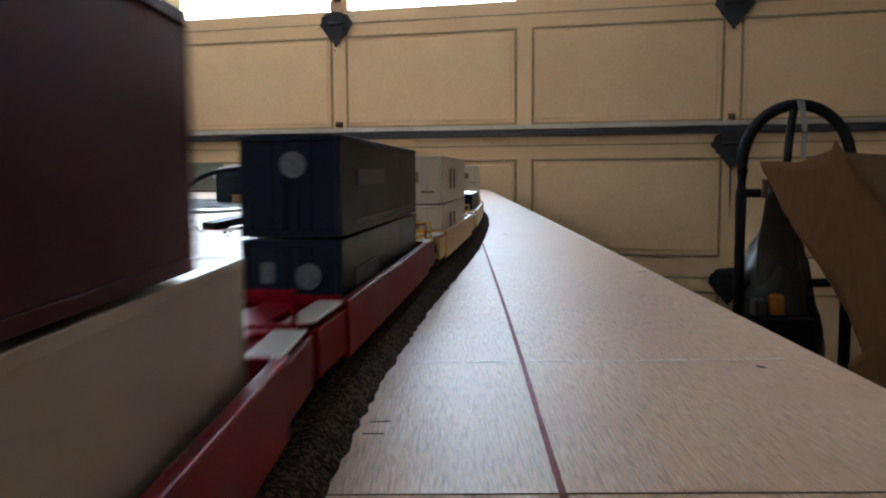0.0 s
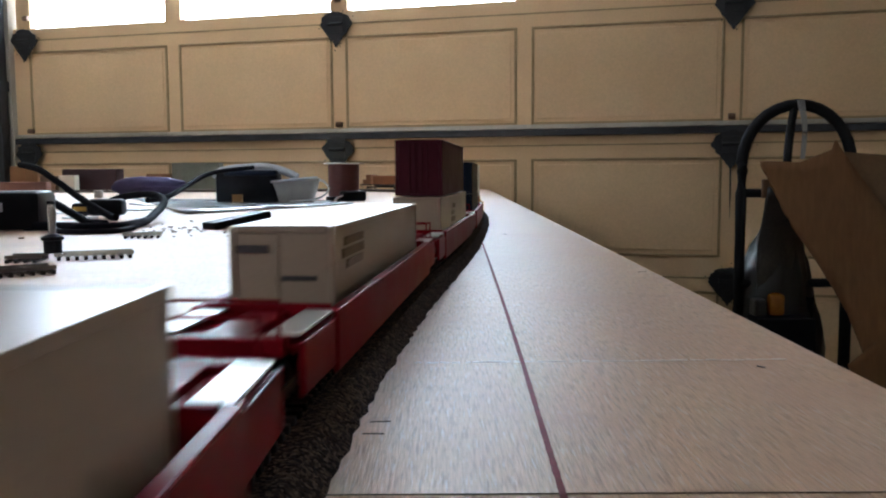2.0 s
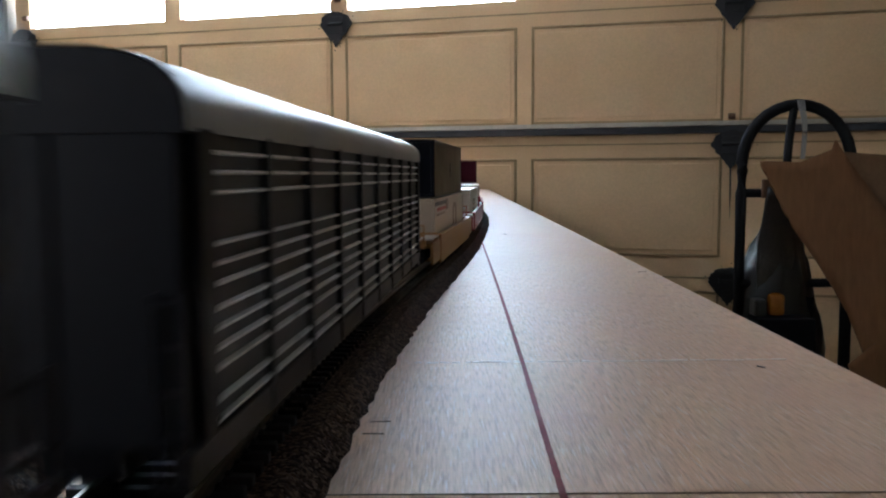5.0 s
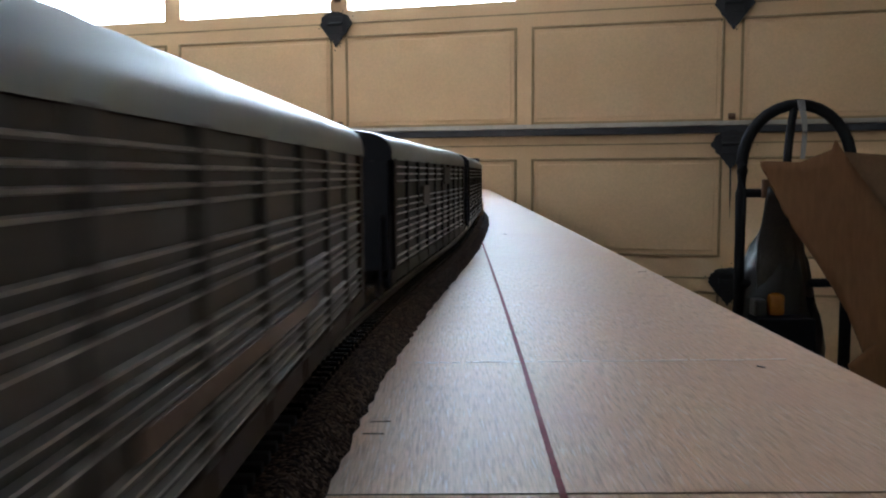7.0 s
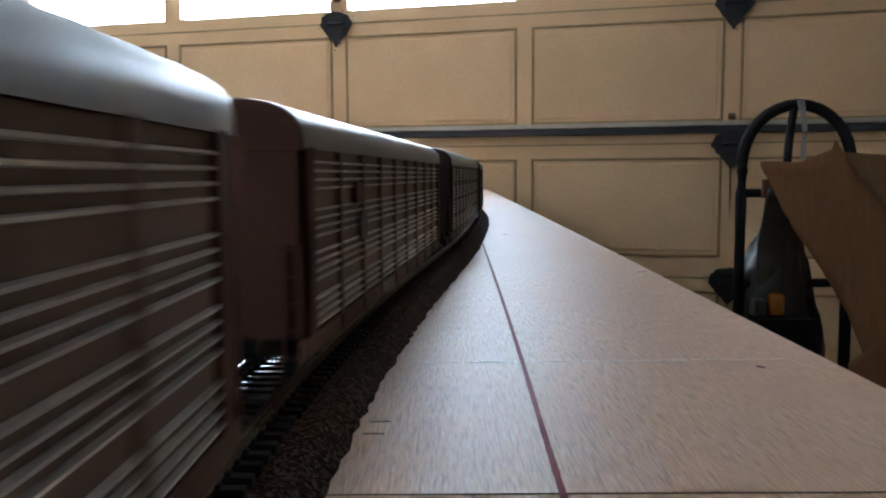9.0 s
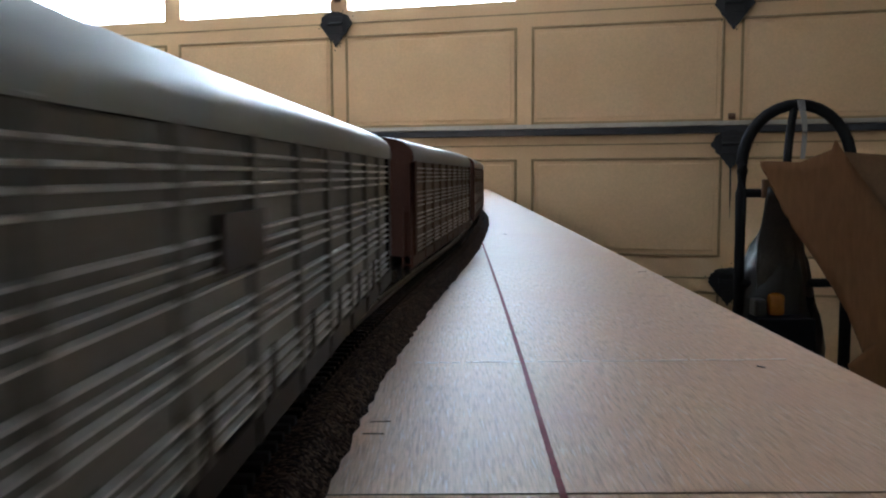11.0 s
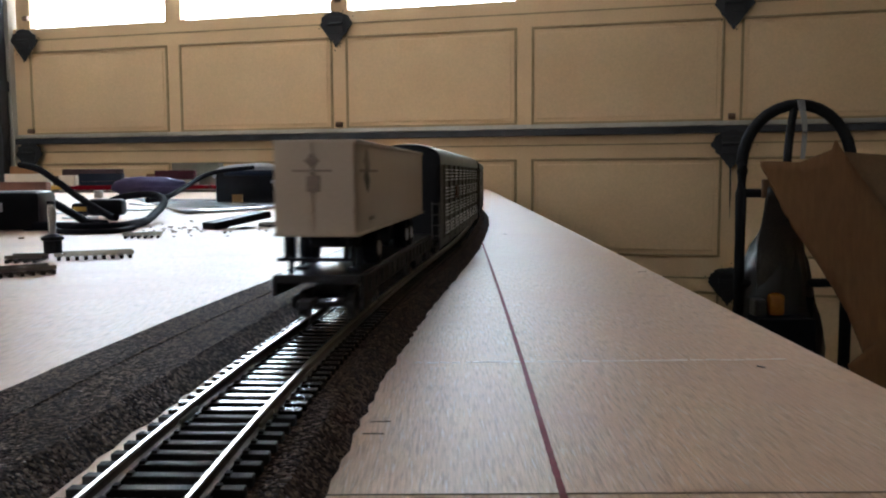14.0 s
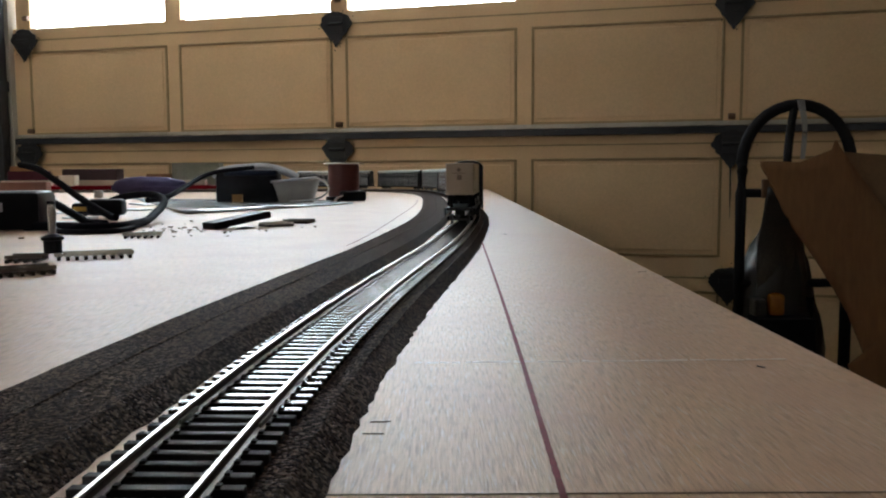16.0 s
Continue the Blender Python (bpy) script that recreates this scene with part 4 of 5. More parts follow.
    container(-0.820, 0.0034, 0.174, 0.0335, WHITE_PLASTIC, "off-white container with long dark and red bars", 0.105,
              [("side", -0.058, 0.0300, 0.056, 0.0024, INK_DARK), ("side", -0.054, 0.0265, 0.046, 0.0020, INK_RED), ("side", -0.058, 0.0235, 0.040, 0.0014, INK_FADE), ("side", -0.0245, 0.0285, 0.010, 0.0070, INK_FADE), ("side", 0.0140, 0.0190, 0.0034, 0.0130, INK_FADE), ("side", 0.0330, 0.0190, 0.0034, 0.0130, INK_FADE), ("side", 0.0235, 0.0262, 0.0150, 0.0030, INK_FADE), ("end", 0.002, 0.010, 0.016, 0.003, INK_BROWN)])
    container(-0.828, 0.0374, 0.160, 0.0335, BLACKBLUE, "plain black container stacked on a white one", 0.105, [("side", 0.006, 0.016, 0.006, 0.010, INK_DIM)])
    # car carriers
    dark = mat("blue_black_panel", (0.024, 0.029, 0.036), 0.45, 0, 0.2, 60, 900, 0.08, spec=0.3)
    slate = mat("slate_grey_panel", (0.070, 0.072, 0.072), 0.45, 0.1, 0.2, 60, 900, 0.08, spec=0.3)
    pewter = mat("pewter_panel", (0.23, 0.23, 0.215), 0.45, 0.1, 0.2, 60, 900, 0.08, spec=0.3)
    grey = mat("grey_panel", (0.125, 0.12, 0.115), 0.45, 0.1, 0.2, 60, 900, 0.08, spec=0.35)
    brown = mat("brown_panel", (0.17, 0.115, 0.085), 0.5, 0, 0.2, 60, 900, 0.08, spec=0.35)
    rust = mat("red_brown_paint", (0.075, 0.033, 0.022), 0.5, 0, 0.2, 60, 900, 0.08, spec=0.2)
    black_end = mat("black_end_paint", (0.010, 0.011, 0.014), 0.45, 0, 0.2, 60, 900, 0.08, spec=0.2)
    brown_end = mat("dark_brown_paint", (0.035, 0.022, 0.018), 0.5, 0, 0.2, 60, 900, 0.08, spec=0.2)
    # rib colours paler than their panels: the highlights are put into the colour
    silver = mat("silver_rib_highlight", (0.72, 0.74, 0.77), 0.30, 0.2, 0.12, 60, 900, 0.05)
    dull = mat("dull_grey_rib_highlight", (0.42, 0.41, 0.40), 0.42, 0.4, 0.15, 60, 900, 0.05)
    pink = mat("warm_grey_rib_highlight", (0.56, 0.53, 0.50), 0.40, 0.3, 0.15, 60, 900, 0.05)
    roof = mat("pale_green_grey_roof", (0.26, 0.29, 0.27), 0.42, 0.1, 0.08, 30, 600, 0.06)
    roof2 = mat("grey_roof", (0.22, 0.23, 0.225), 0.42, 0.1, 0.1, 30, 600, 0.06)
    autorack(-1.133, 0.298, dark, silver, black_end, roof2, "blue-black car carrier with bright ribs and a pale roof", (), 3)
    autorack(-1.476, 0.300, dark, silver, black_end, roof, "blue-black car carrier with bright ribs and a grey-green roof", [(-0.055, 0.0405, 0.022, 0.010, grey), (0.035, 0.0500, 0.030, 0.010, dark)], 3)
    autorack(-1.827, 0.300, grey, dull, brown_end, roof, "weathered grey-brown car carrier with dull ribs", [(0.01, 0.024, 0.10, 0.003, brown)])
    autorack(-2.170, 0.296, brown, pink, rust, roof2, "brown car carrier with warm grey highlights painted on its ribs", [(-0.085, 0.0455, 0.012, 0.006, rust), (-0.080, 0.0355, 0.010, 0.008, INK_DARK)])
    autorack(-2.529, 0.305, brown, pink, rust, roof2, "brown car carrier with rust-red ends")
    autorack(-2.883, 0.300, pewter, silver, black_end, roof, "silver-grey car carrier with a rust-brown sill", [(-0.055, 0.0415, 0.022, 0.008, INK_DARK)] + [(-0.105 + 0.033 * k, 0.0185, 0.0055, 0.0092, INK_DARK) for k in range(7)])
    autorack(-3.2525, 0.335, slate, silver, black_end, roof, "slate grey car carrier with pale highlights painted on its ribs and black ends", [(-0.06, 0.0390, 0.018, 0.0085, rust)], ladder=grey, tail=0.024)
    flat_car(-3.5265, 0.189)
    trailer(-3.5385, 0.0645, 0.167)


def seen_at(px, y_far, py):
    """A point y_far metres ahead, px to the right and py above the eye, both per metre ahead."""
    return Vector((px * y_far, y_far, EYE_Z + py * y_far))


def track_piece(x, y, turn, n, label, tilt=0.0, z=0.0, metal=DARK_RAIL):
    t = thing("track_piece", label, "track piece", group="loose track pieces on the table", m=pose(x, y, z, 0, tilt, turn))
    for side in (-0.0088, 0.0088):
        bm = bmesh.new()
        box(bm, 0, side, 0.0029, n * 0.006, 0.0024, 0.0005)
        box(bm, 0, side, 0.0041, n * 0.006, 0.0010, 0.0022)
        part("rail", bm, metal, t, "dull dark rail" if metal is DARK_RAIL else "bright rail")
    for k in range(n):
        bm = bmesh.new()
        box(bm, (k - (n - 1) / 2) * 0.006, 0, 0.0013, 0.0026, 0.0305, 0.0026, 0.0003)
        part("tie", bm, TIE, t)
    return t


def cable(pts, r, label, material=RUBBER):
    bm = bmesh.new()
    q = smooth_points(pts, 12)
    q[:, 2] = np.maximum(q[:, 2], r)
    tube(bm, q, r, 10)
    return solo("cable", bm, material, label, "cable", smooth=True)


def lump(name, size, material, label, category, m, seed, rough=0.25, detail=3):
    """A soft, creased body."""
    bm = bmesh.new()
    bmesh.ops.create_icosphere(bm, subdivisions=detail, radius=0.5)
    off = Vector((seed * 3.1, seed * 1.7, 0))
    for v in bm.verts:
        n = noise.noise(v.co * 2.2 + off) + 0.5 * noise.noise(v.co * 6 + off)
        v.co *= 1 + rough * n
        v.co.z = max(v.co.z, -0.42)
        v.co.x *= size[0]
        v.co.y *= size[1]
        v.co.z = (v.co.z + 0.42) * size[2]
    return solo(name, bm, material, label, category, smooth=True, m=m)


def bent_sheet(name, outline, thick, material, label, category, m, bend):
    """A sheet with an uneven outline in x and z, bowed along x."""
    bm = bmesh.new()
    vs = [bm.verts.new((x, 0, z)) for x, z in outline]
    bm.faces.new(vs)
    bmesh.ops.triangulate(bm, faces=bm.faces[:])
    for _ in range(3):
        bmesh.ops.subdivide_edges(bm, edges=bm.edges[:], cuts=1, use_grid_fill=True)
    for v in bm.verts:
        v.co.y = bend * (v.co.x ** 2) + 0.012 * noise.noise(v.co * 7) + 0.004 * noise.noise(v.co * 25)
    bmesh.ops.recalc_face_normals(bm, faces=bm.faces)
    ob = solo(name, bm, material, label, category, smooth=True, m=m)
    mod = ob.modifiers.new("thickness", "SOLIDIFY")
    mod.thickness = thick
    return ob


def clutter():
    # loose track pieces and a little post on the near part of the table
    track_piece(-0.268, 0.505, 40, 9, "short piece of black model track lying loose")
    track_piece(-0.258, 0.612, 24, 9, "short piece of black model track lying loose", metal=RAIL)
    track_piece(-0.296, 0.588, 10, 4, "broken end of black model track lying loose", 0, 0.0001)
    track_piece(-0.295, 0.815, 14, 6, "short piece of model track upside down on the table", metal=RAIL)
    track_piece(-0.198, 0.985, 34, 6, "short piece of black model track lying loose", metal=RAIL)
    track_piece(-0.182, 1.05, -12, 6, "short piece of black model track lying loose")
    post = thing("control_post", "upright metal shaft on a small black base", "switch", m=pose(-0.282, 0.598, 0.0052))
    bm = bmesh.new()
    lathe(bm, [(0.0062, 0), (0.0062, 0.009), (0.0078, 0.0095), (0.0078, 0.0115), (0.0040, 0.0135), (0.0022, 0.0140)], 20)
    part("base", bm, BLACK_PLASTIC, post)
    bm = bmesh.new()
    lathe(bm, [(0.0025, 0.0138), (0.0025, 0.0335), (0.0018, 0.0338), (0.0018, 0.0350)], 14)
    part("shaft", bm, TUB, post, "bright metal shaft")
    bm = bmesh.new()
    box(bm, 0, 0, 0.0362, 0.0052, 0.0030, 0.0024, 0.0006)
    part("tip", bm, BLACK_PLASTIC, post)
    # flat black offcut, scraps, sawdust
    t = thing("switch_machine", "flat black plastic block with a metal plate lying on the table", "block", m=pose(-0.238, 0.965, 0.0, 0, -8, 48))
    bm = bmesh.new()
    box(bm, 0, 0, 0.009, 0.078, 0.026, 0.008, 0.0015)
    box(bm, -0.030, 0.004, 0.0035, 0.030, 0.014, 0.005, 0.001)
    part("body", bm, BLACK_PLASTIC, t)
    bm = bmesh.new()
    box(bm, -0.020, -0.026, 0.0015, 0.034, 0.018, 0.002, 0.0005)
    part("plate", bm, CHROME, t, "bright metal plate")
    rng = random.Random(11)
    bm = bmesh.new()
    for _ in range(90):
        x, y = rng.gauss(-0.30, 0.055), rng.gauss(0.93, 0.05)
        a = rng.uniform(0.0006, 0.0022)
        box(bm, 0, 0, a * 0.3, a * rng.uniform(1, 3), a, a * 0.6, m=pose(x, y, 0, 0, 0, rng.uniform(0, 180)))
    solo("wood_crumbs", bm, BROWN_WOOD, "small brown crumbs scattered on the plywood", "crumbs", kind="stuff")
    # power supplies and their cables
    for x, y, sx, sy, sz, turn, label in ((-0.515, 0.955, 0.115, 0.080, 0.043, 12, "black plastic power supply with rounded edges"),):
        t = thing("power_supply", label, "power supply", m=pose(x, y, 0, 0, 0, turn))
        bm = bmesh.new()
        box(bm, 0, 0, sz / 2 + 0.001, sx, sy, sz, 0.007)
        part("case", bm, BLACK_PLASTIC, t, smooth=True)
        bm = bmesh.new()
        box(bm, sx * 0.1, -sy / 2 - 0.0004, sz * 0.62, 0.016, 0.0012, 0.010)
        part("sticker", bm, INK_PALE, t, "pale sticker")
        bm = bmesh.new()
        for e in (-1, 1):
            box(bm, e * sx * 0.38, -sy * 0.4, 0.001, 0.010, 0.010, 0.002)
        part("foot", bm, RUBBER, t)
    t = thing("plug_adapter", "black plug adapter lying among cables", "plug adapter", m=pose(-0.485, 1.20, 0, 0, 0, 8))
    bm = bmesh.new()
    box(bm, 0, 0, 0.016, 0.050, 0.032, 0.024, 0.006)
    box(bm, -0.034, 0, 0.014, 0.026, 0.018, 0.016, 0.004)
    part("case", bm, BLACK_PLASTIC, t, smooth=True)
    bm = bmesh.new()
    box(bm, -0.035, -0.0094, 0.014, 0.018, 0.0006, 0.006)
    part("tag", bm, YELLOW, t, "small yellow tag")
    bm = bmesh.new()
    box(bm, -0.026, -0.026, 0.002, 0.045, 0.020, 0.003, 0.001, pose(0, 0, 0, 0, 0, -18))
    part("clip", bm, WHITE_CARD, t, "pale metal clip")
    def V(px, py, y):
        return seen_at((px - 784) / 1470, y, (309.6 - py) / 1470)
    cable([V(40, 288, 1.30), V(66, 294, 1.28), V(104, 318, 1.24), V(140, 345, 1.20), V(172, 366, 1.16), V(205, 386, 1.12)], 0.0050, "thick black cable looping down to the table")
    cable([V(-40, 340, 0.98), V(40, 346, 1.02), V(84, 352, 1.04), V(124, 372, 1.02), V(160, 394, 0.99), V(186, 402, 0.965)], 0.0050, "thick black cable from a power supply")
    cable([V(60, 396, 0.93), V(100, 404, 0.92), V(150, 408, 0.90), V(200, 407, 0.91), V(245, 394, 0.98), V(276, 374, 1.08), V(291, 353, 1.16), V(281, 344, 1.20), V(245, 342, 1.24), V(205, 350, 1.26), V(172, 366, 1.26), V(150, 374, 1.24)], 0.0052, "thick black cable lying in an open loop")
    cable([V(200, 400, 0.97), V(240, 396, 1.0), V(258, 388, 1.1)], 0.0030, "black cable end on the table")
    cable([V(262, 352, 1.35), V(292, 347, 1.40), V(330, 328, 1.50), V(372, 306, 1.58), V(410, 299, 1.64), V(450, 295, 1.70)], 0.0046, "thick black cable rising to a tool case")
    cable([V(90, 402, 0.925), V(130, 414, 0.86), V(190, 413, 0.868), V(236, 405, 0.93)], 0.0030, "thin dark cable on the table")
    # scraps of white card among the cables
    for x, y, sx, sy, turn in ((-0.62, 1.36, 0.075, 0.05, 10), (-0.545, 1.47, 0.06, 0.05, -20), (-0.49, 1.07, 0.05, 0.025, 20), (-0.62, 1.75, 0.05, 0.12, 35)):
        bm = bmesh.new()
        box(bm, 0, 0, 0.0015, sx, sy, 0.0025, 0.0004)
        solo("card_scrap", bm, WHITE_CARD, "small pale scrap of card on the table", "card", "card scraps", m=pose(x, y, 0, 0, 0, turn))
    # clear plastic sheet
    bm = bmesh.new()
    g = []
    for i in range(15):
        row = []
        for j in range(9):
            u, v = i / 14, j / 8
            x = (1 - v) * (-0.40 + 0.215 * u) + v * (-0.80 + 0.50 * u)
            y = (1 - v) * (1.29 + 0.42 * u) + v * (2.15 - 0.20 * u)
            row.append(bm.verts.new((x, y, 0.003 + 0.006 * max(0, noise.noise(Vector((x * 7, y * 7, 3)))) + 0.004 * (u - 0.5) ** 2)))
        g.append(row)
    for i in range(14):
        for j in range(8):
            bm.faces.new((g[i][j], g[i + 1][j], g[i + 1][j + 1], g[i][j + 1]))
    ob = solo("plastic_sheet", bm, SHEET, "pale translucent plastic sheet lying slightly buckled", "plastic sheet", smooth=True)
    ob.modifiers.new("thickness", "SOLIDIFY").thickness = 0.0022
    # black case with a grey tub leaning out of it
    t = thing("tool_case", "open black case with a shiny rounded lid", "case", m=pose(-0.415, 1.79, 0.0, 0, 0, 3))
    bm = bmesh.new()
    box(bm, 0, 0, 0.035, 0.128, 0.085, 0.066, 0.008)
    part("body", bm, BLACK_PLASTIC, t, smooth=True)
    # the shine along the lid is put into this strip's pale colour
    bm = bmesh.new()
    tube(bm, smooth_points([(-0.075, -0.012, 0.062), (-0.045, -0.014, 0.073), (0.0, -0.015, 0.078), (0.045, -0.016, 0.078), (0.085, -0.018, 0.066), (0.105, -0.02, 0.056)], 8), 0.0085, 10)
    part("lid_edge", bm, GREYSHINE, t, "pale lid edge with its shine put into the colour", smooth=True)
    bm = bmesh.new()
    box(bm, 0.01, -0.020, 0.066, 0.110, 0.050, 0.012, 0.005)
    part("lid", bm, NAVY, t, "dark blue lid", smooth=True)
    bm = bmesh.new()
    box(bm, -0.018, -0.0445, 0.013, 0.022, 0.004, 0.016, 0.001)
    part("latch", bm, TAN, t, "brown latch")
    t = thing("plastic_tub", "grey translucent plastic tub with a loop handle", "tub", m=pose(-0.312, 1.78, 0.004, 0, 0, 4))
    bm = bmesh.new()
    for z0, z1, w0, w1, d0, d1 in ((0.0, 0.050, 0.070, 0.096, 0.05, 0.07),):
        lo = [bm.verts.new((sx * w0 / 2, sy * d0 / 2, z0)) for sx, sy in ((-1, -1), (1, -1), (1, 1), (-1, 1))]
        hi = [bm.verts.new((sx * w1 / 2, sy * d1 / 2, z1 - 0.008 * (sx < 0))) for sx, sy in ((-1, -1), (1, -1), (1, 1), (-1, 1))]
        for k in range(4):
            bm.faces.new((lo[k], lo[(k + 1) % 4], hi[(k + 1) % 4], hi[k]))
        bm.faces.new(lo[::-1])
        bmesh.ops.bevel(bm, geom=[e for e in bm.edges if abs(e.verts[0].co.z - e.verts[1].co.z) > 0.02], offset=0.008, segments=3, profile=0.5, affect="EDGES")
    tub = part("tub_body", bm, TUB, t, smooth=True)
    tub.modifiers.new("thickness", "SOLIDIFY").thickness = 0.002
    bm = bmesh.new()
    tube(bm, smooth_points([(0.040, -0.02, 0.046), (0.058, -0.025, 0.044), (0.070, -0.03, 0.028), (0.058, -0.04, 0.012), (0.030, -0.045, 0.006), (-0.01, -0.05, 0.004)], 8), 0.0022, 8)
    part("handle", bm, CHROME, t, "bright wire handle", smooth=True)
    bm = bmesh.new()
    tube(bm, smooth_points([(-0.050, -0.035, 0.043), (0.0, -0.036, 0.048), (0.047, -0.035, 0.052)], 6), 0.0026, 8)
    part("rim", bm, GREYSHINE, t, "pale rim", smooth=True)
    # wire spool
    t = thing("wire_spool", "spool of red wire with a bright metal flange", "spool", m=pose(-0.232, 1.955, 0.0))
    bm = bmesh.new()
    lathe(bm, [(0.036, 0.010), (0.0362, 0.085)], 40)
    part("winding", bm, REDLABEL, t, "dull red wire winding", smooth=True)
    bm = bmesh.new()
    lathe(bm, [(0.047, 0.0855), (0.048, 0.0865), (0.048, 0.088), (0.047, 0.089)], 40)
    part("flange", bm, CHROME, t, "bright metal flange")
    bm = bmesh.new()
    lathe(bm, [(0.040, 0.0), (0.042, 0.001), (0.042, 0.010), (0.040, 0.011)], 40)
    part("base_flange", bm, BLACK_PLASTIC, t)
    t = thing("clamp", "small black clamp lying beside the wire spool", "clamp", m=pose(-0.205, 1.90, 0.0, 0, 0, 10))
    bm = bmesh.new()
    box(bm, 0, 0, 0.013, 0.060, 0.026, 0.024, 0.006)
    part("jaw", bm, BLACK_PLASTIC, t, smooth=True)
    bm = bmesh.new()
    tube(bm, [(-0.025, -0.012, 0.014), (-0.036, -0.018, 0.010), (-0.042, -0.022, 0.003)], 0.003, 8)
    part("screw", bm, CHROME, t)
    # far side of the table: cloth and boxes
    lump("work_glove", (0.235, 0.09, 0.062), PURPLE, "dark purple work glove lying crumpled", "glove", pose(-0.94, 2.66, 0.0, 0, 0, -4), 2, 0.22)
    for x, sx, y, h, sy, material, label in ((-1.43, 0.058, 3.19, 0.0635, 0.05, CREAM, "small cream carton among the boxes"), (-1.192, 0.040, 3.19, 0.055, 0.04, CREAM, "small cream carton among the boxes"), (-1.38, 0.215, 3.295, 0.088, 0.075, DKBOX, "dark maroon cardboard box at the far edge of the table"), (-0.965, 0.185, 3.29, 0.110, 0.070, SAGE, "grey-green cardboard box at the far edge of the table"),
                                              (-1.54, 0.060, 3.28, 0.062, 0.060, BROWN_WOOD, "small brown wooden box on the table"), (-1.115, 0.095, 3.295, 0.068, 0.060, CARD, "small tan cardboard box on the table"), (-1.64, 0.11, 3.29, 0.10, 0.05, CARD, "small tan cardboard box on the table")):
        t = thing("box", label, "box", m=pose(x, y, 0.0, 0, 0, random.Random(int(x * -100)).uniform(-3, 3)))
        bm = bmesh.new()
        box(bm, 0, 0, h / 2, sx, sy, h, 0.002)
        part("carton", bm, material, t)
        for e in (-1, 1):
            bm = bmesh.new()
            box(bm, 0, e * sy / 4, h + 0.001, sx - 0.004, sy / 2 - 0.003, 0.002)
            part("flap", bm, material, t)
    bm = bmesh.new()
    lathe(bm, [(0.012, 0), (0.012, 0.020), (0.010, 0.021)], 16)
    solo("bottle_cap", bm, GREYBOX, "small grey cap standing on the table", "cap", m=pose(-0.98, 2.37, 0))
    bm = bmesh.new()
    box(bm, 0, 0, 0.021, 0.44, 0.035, 0.042, 0.003)
    solo("wood_strip", bm, RUSTWOOD, "long red-brown wooden strip along the far edge", "wood strip", m=pose(-1.60, 2.93, 0.0, 0, 0, -3))

    # ---- beyond the table: hand truck with cardboard and a bag ----
    t = thing("hand_truck", "black tubular steel hand truck with a rounded handle", "hand truck", m=pose(0, 2.42, 0))
    x0, x1, ztop = 0.868, 1.185, 0.088
    bm = bmesh.new()
    arch = [(x0, 0, FLOOR_Z + 0.03), (x0, 0, -0.4), (x0, 0, 0.0), (x0 + 0.002, 0, ztop - 0.02)]
    for k in range(0, 17):
        a = math.pi * (1 - k / 16)
        arch.append(((x0 + x1) / 2 + (x1 - x0) / 2 * math.cos(a), 0, ztop + 0.168 * math.sin(a)))
    arch += [(x1, 0, 0.0), (x1, 0, -0.4), (x1, 0, FLOOR_Z + 0.03)]
    tube(bm, arch, 0.0165, 14)
    part("frame", bm, TRUCK_PAINT, t, smooth=True)
    for z in (0.002, -0.262, -0.62):
        bm = bmesh.new()
        cyl(bm, (x0, 0, z), (x1, 0, z), 0.013, 14)
        part("crossbar", bm, TRUCK_PAINT, t, smooth=True)
    bm = bmesh.new()
    tube(bm, smooth_points([(1.013, -0.005, 0.246), (1.003, -0.008, 0.19), (0.998, -0.008, 0.13), (1.005, -0.005, -0.26)], 6), 0.012, 10)
    part("brace", bm, TRUCK_PAINT, t, smooth=True)
    bm = bmesh.new()
    box(bm, (x0 + x1) / 2, -0.10, FLOOR_Z + 0.006, 0.36, 0.22, 0.010, 0.002)
    part("toe_plate", bm, TRUCK_PAINT, t)
    for e, x in ((-1, x0 - 0.05), (1, x1 + 0.05)):
        bm = bmesh.new()
        cyl(bm, (x - 0.022, 0.10, FLOOR_Z + 0.105), (x + 0.022, 0.10, FLOOR_Z + 0.105), 0.104, 28)
        part("wheel", bm, RUBBER, t, "black rubber wheel")
    bm = bmesh.new()
    for k in range(4):
        tube(bm, smooth_points([(1.015 + 0.006 * k, -0.02, 0.268), (1.030 + 0.004 * k, -0.024, 0.20), (1.03 + 0.003 * k, -0.022, 0.10)], 5), 0.0022, 6)
    part("plastic_tie", bm, TUB, t, "clear plastic strip tied to the handle")
    bm = bmesh.new()
    box(bm, 0.935, -0.016, 0.015, 0.026, 0.018, 0.055, 0.004)
    part("bracket", bm, BROWN_WOOD, t, "rusty bracket")
    bm = bmesh.new()
    cyl(bm, (1.065, -0.02, -0.30), (1.065, -0.02, FLOOR_Z + 0.02), 0.016, 14)
    part("post", bm, TRUCK_PAINT, t, smooth=True)
    bent_sheet("cardboard_sheet", [(-0.20, 0.205), (-0.09, 0.20), (-0.005, 0.235), (0.005, 0.262), (0.035, 0.215), (0.20, -0.01), (0.42, -0.25), (0.48, -0.78), (0.28, -0.80), (0.12, -0.42), (0.04, -0.22), (-0.03, -0.10), (-0.10, 0.00), (-0.15, 0.10)], 0.006, CARD, "torn brown cardboard sheet hung over a hand truck", "cardboard", pose(1.085, 2.30, -0.11, -4), 0.30)
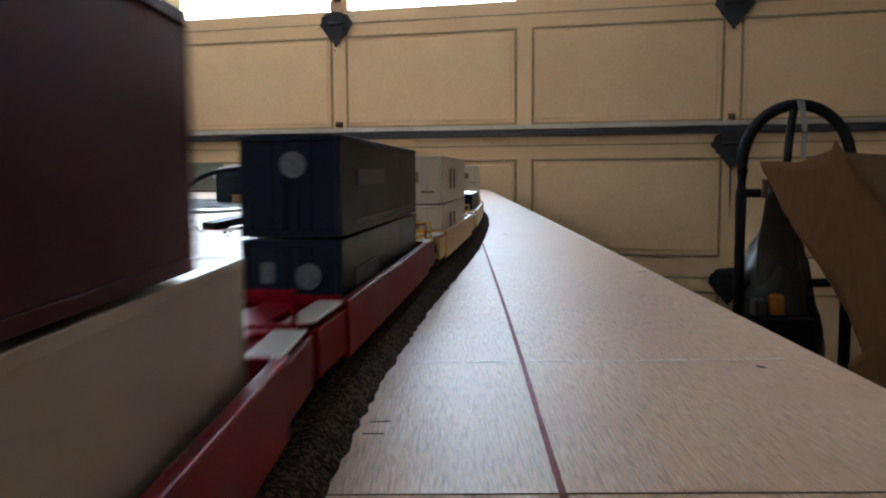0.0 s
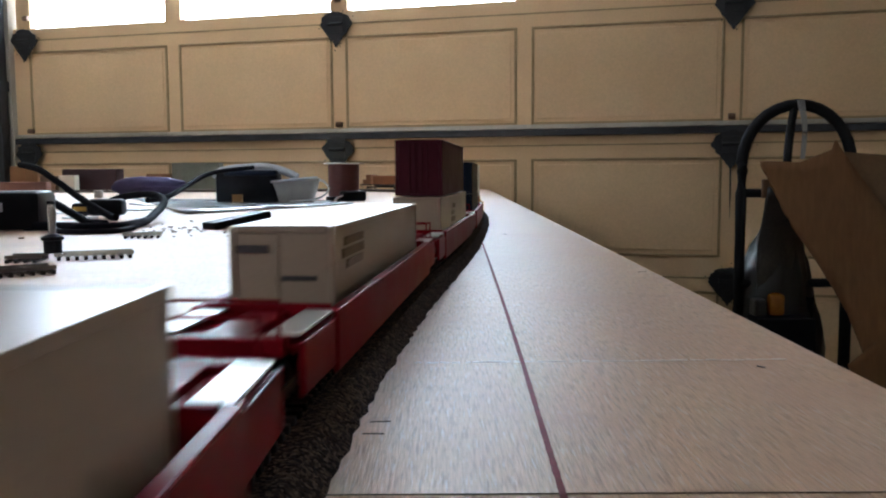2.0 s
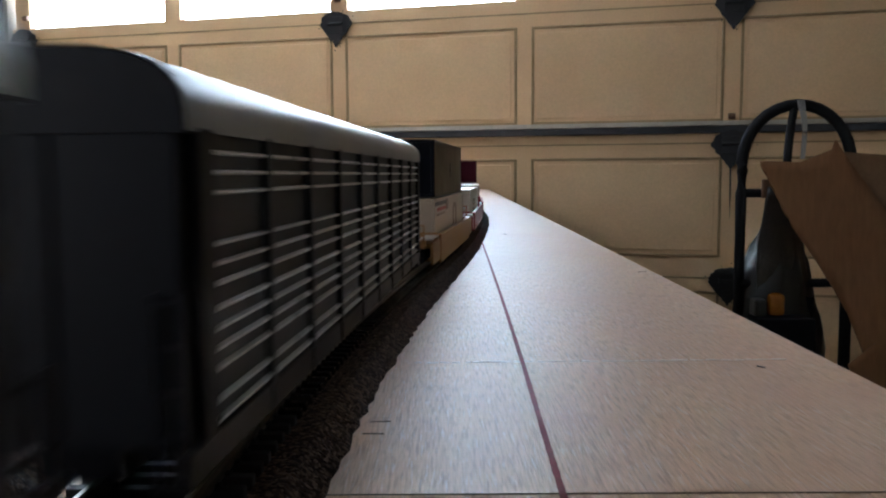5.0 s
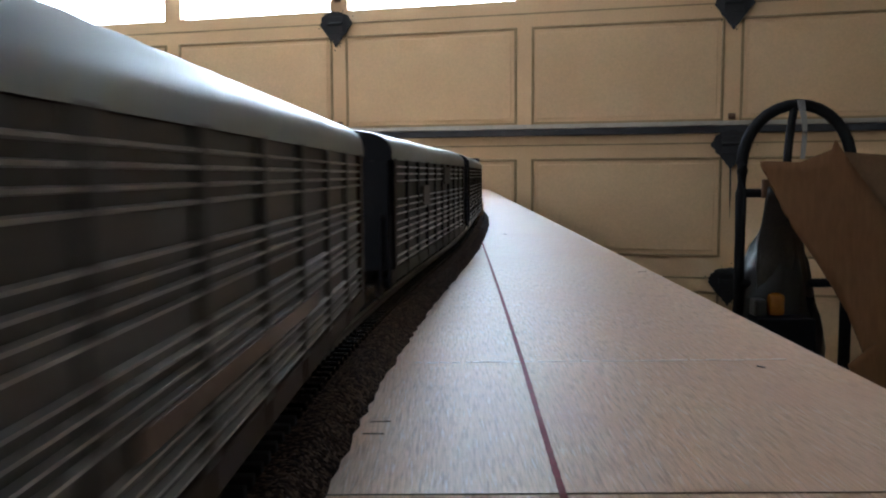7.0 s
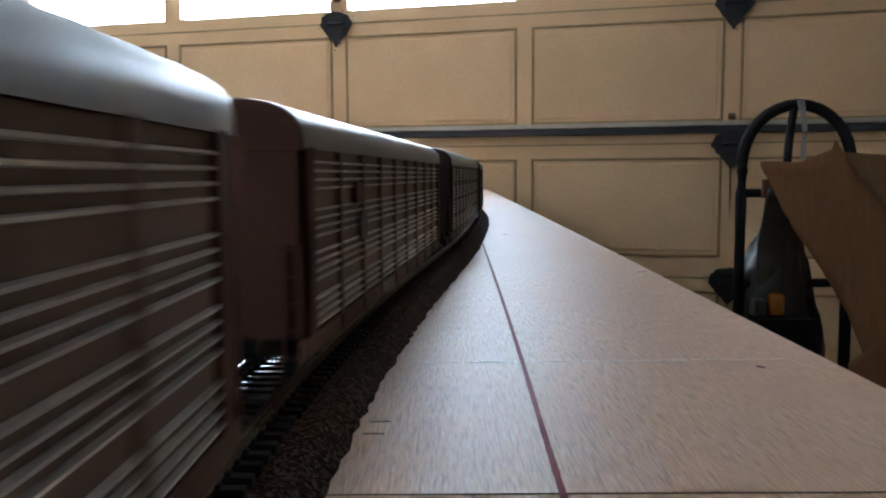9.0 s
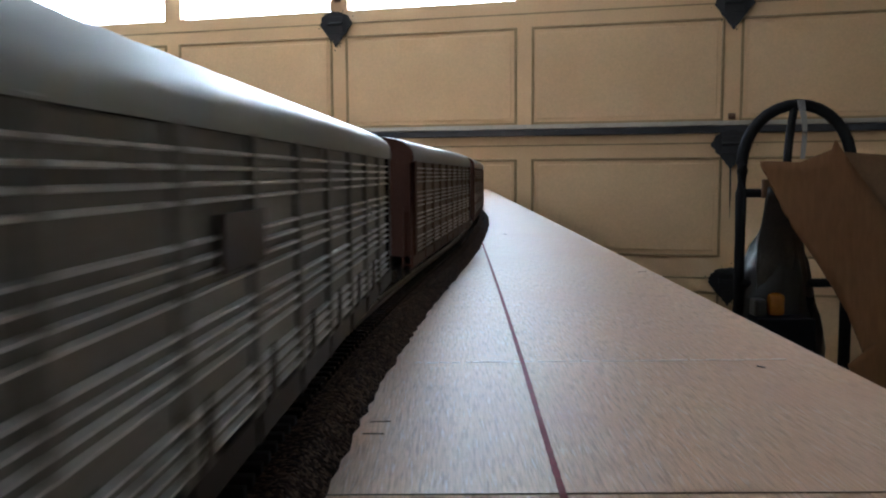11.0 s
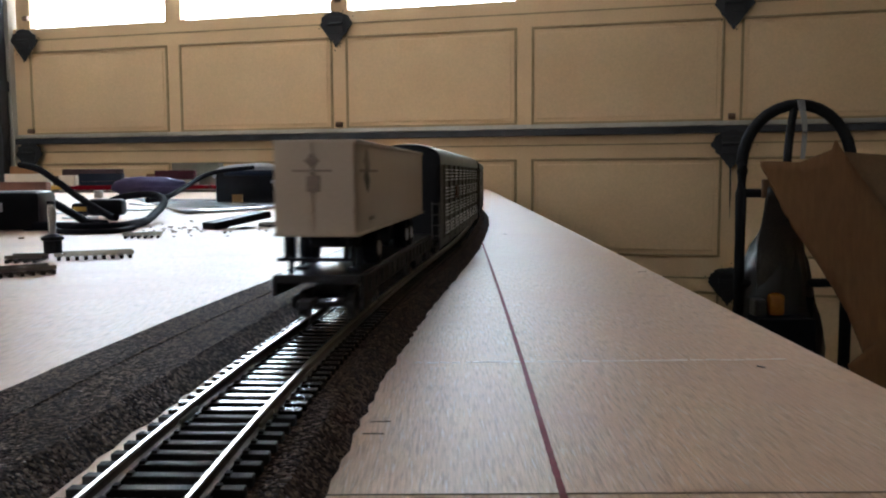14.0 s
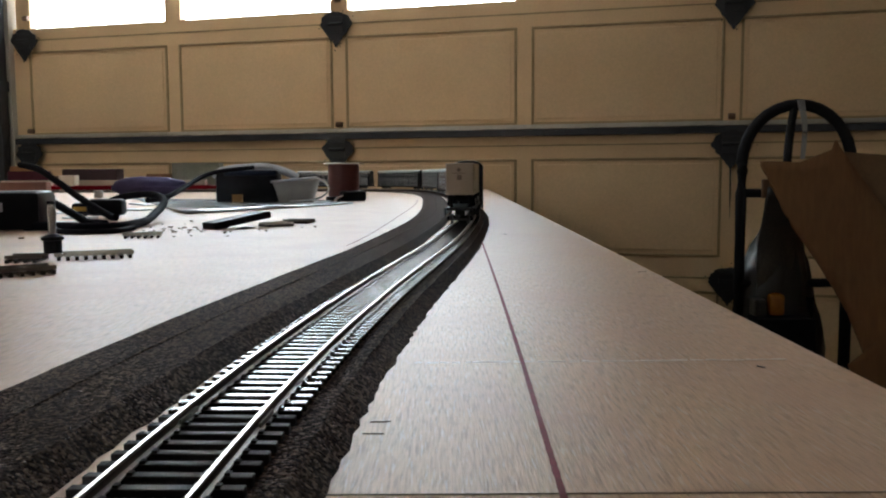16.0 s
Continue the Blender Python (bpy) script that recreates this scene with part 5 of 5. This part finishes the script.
    bent_sheet("cardboard_sheet", [(-0.03, 0.22), (0.10, 0.21), (0.40, 0.20), (0.42, -0.50), (0.34, -0.52), (0.12, -0.05), (0.0, 0.13)], 0.006, CARD2, "large brown cardboard sheet leaning behind another", "cardboard", pose(1.15, 2.36, -0.10, -3), 0.15)
    bent_sheet("cardboard_sheet", [(-0.10, 0.02), (-0.02, 0.08), (0.10, 0.05), (0.30, 0.10), (0.34, -0.42), (0.0, -0.42), (-0.04, -0.12)], 0.005, CARD, "torn piece of brown cardboard standing on the floor", "cardboard", pose(1.20, 2.22, -0.48, -5), 0.4)
    lump("refuse_bag", (0.27, 0.20, 0.86), BAG, "dark plastic bag hanging on a hand truck", "bag", pose(0.995, 2.44, FLOOR_Z + 0.015), 7, 0.20, 4)
    bent_sheet("plastic_wrap", [(-0.035, 0.11), (0.03, 0.12), (0.075, 0.0), (0.10, -0.16), (0.06, -0.24), (0.0, -0.20), (-0.055, -0.22), (-0.06, -0.05)], 0.003, WRAP, "crumpled dusty plastic wrap hanging on a hand truck", "plastic wrap", pose(0.965, 2.375, -0.09), 3.0)
    t = thing("oil_bottle", "amber bottle with a dark cap standing low beside the table", "bottle", m=pose(0.948, 2.33, 0))
    bm = bmesh.new()
    box(bm, -0.006, 0, -0.311, 0.046, 0.035, 0.066, 0.012)
    part("bottle", bm, AMBER, t, smooth=True)
    bm = bmesh.new()
    box(bm, 0.01, 0, (FLOOR_Z - 0.345) / 2, 0.16, 0.10, -0.345 - FLOOR_Z, 0.006)
    part("stand", bm, BLACK_PLASTIC, t)
    bm = bmesh.new()
    box(bm, -0.052, 0.01, -0.320, 0.034, 0.05, 0.049, 0.006)
    part("tin", bm, WRAP, t, "dusty dark tin")


def motions():
    """Everything on the rails rolls along at one speed."""
    times = [k * 0.25 for k in range(65)]
    for ob, u, half, lift in CARS:
        walk(ob, [(t, pose(0, 0, lift) @ car_pose(u + SPEED * t, half)) for t in times])


room()
garage_door()
table()
roadbed(0.0018, "cork_roadbed", "dark brown cork roadbed under the track", 1, ((0.0208, 0.0178), (0.0250, 0.0190)))
roadbed(-0.0515, "empty_roadbed", "dark brown cork roadbed with no track laid yet", 2, ((0.0276, 0.0155), (0.0262, 0.0192)))
train()
clutter()
track()
motions()
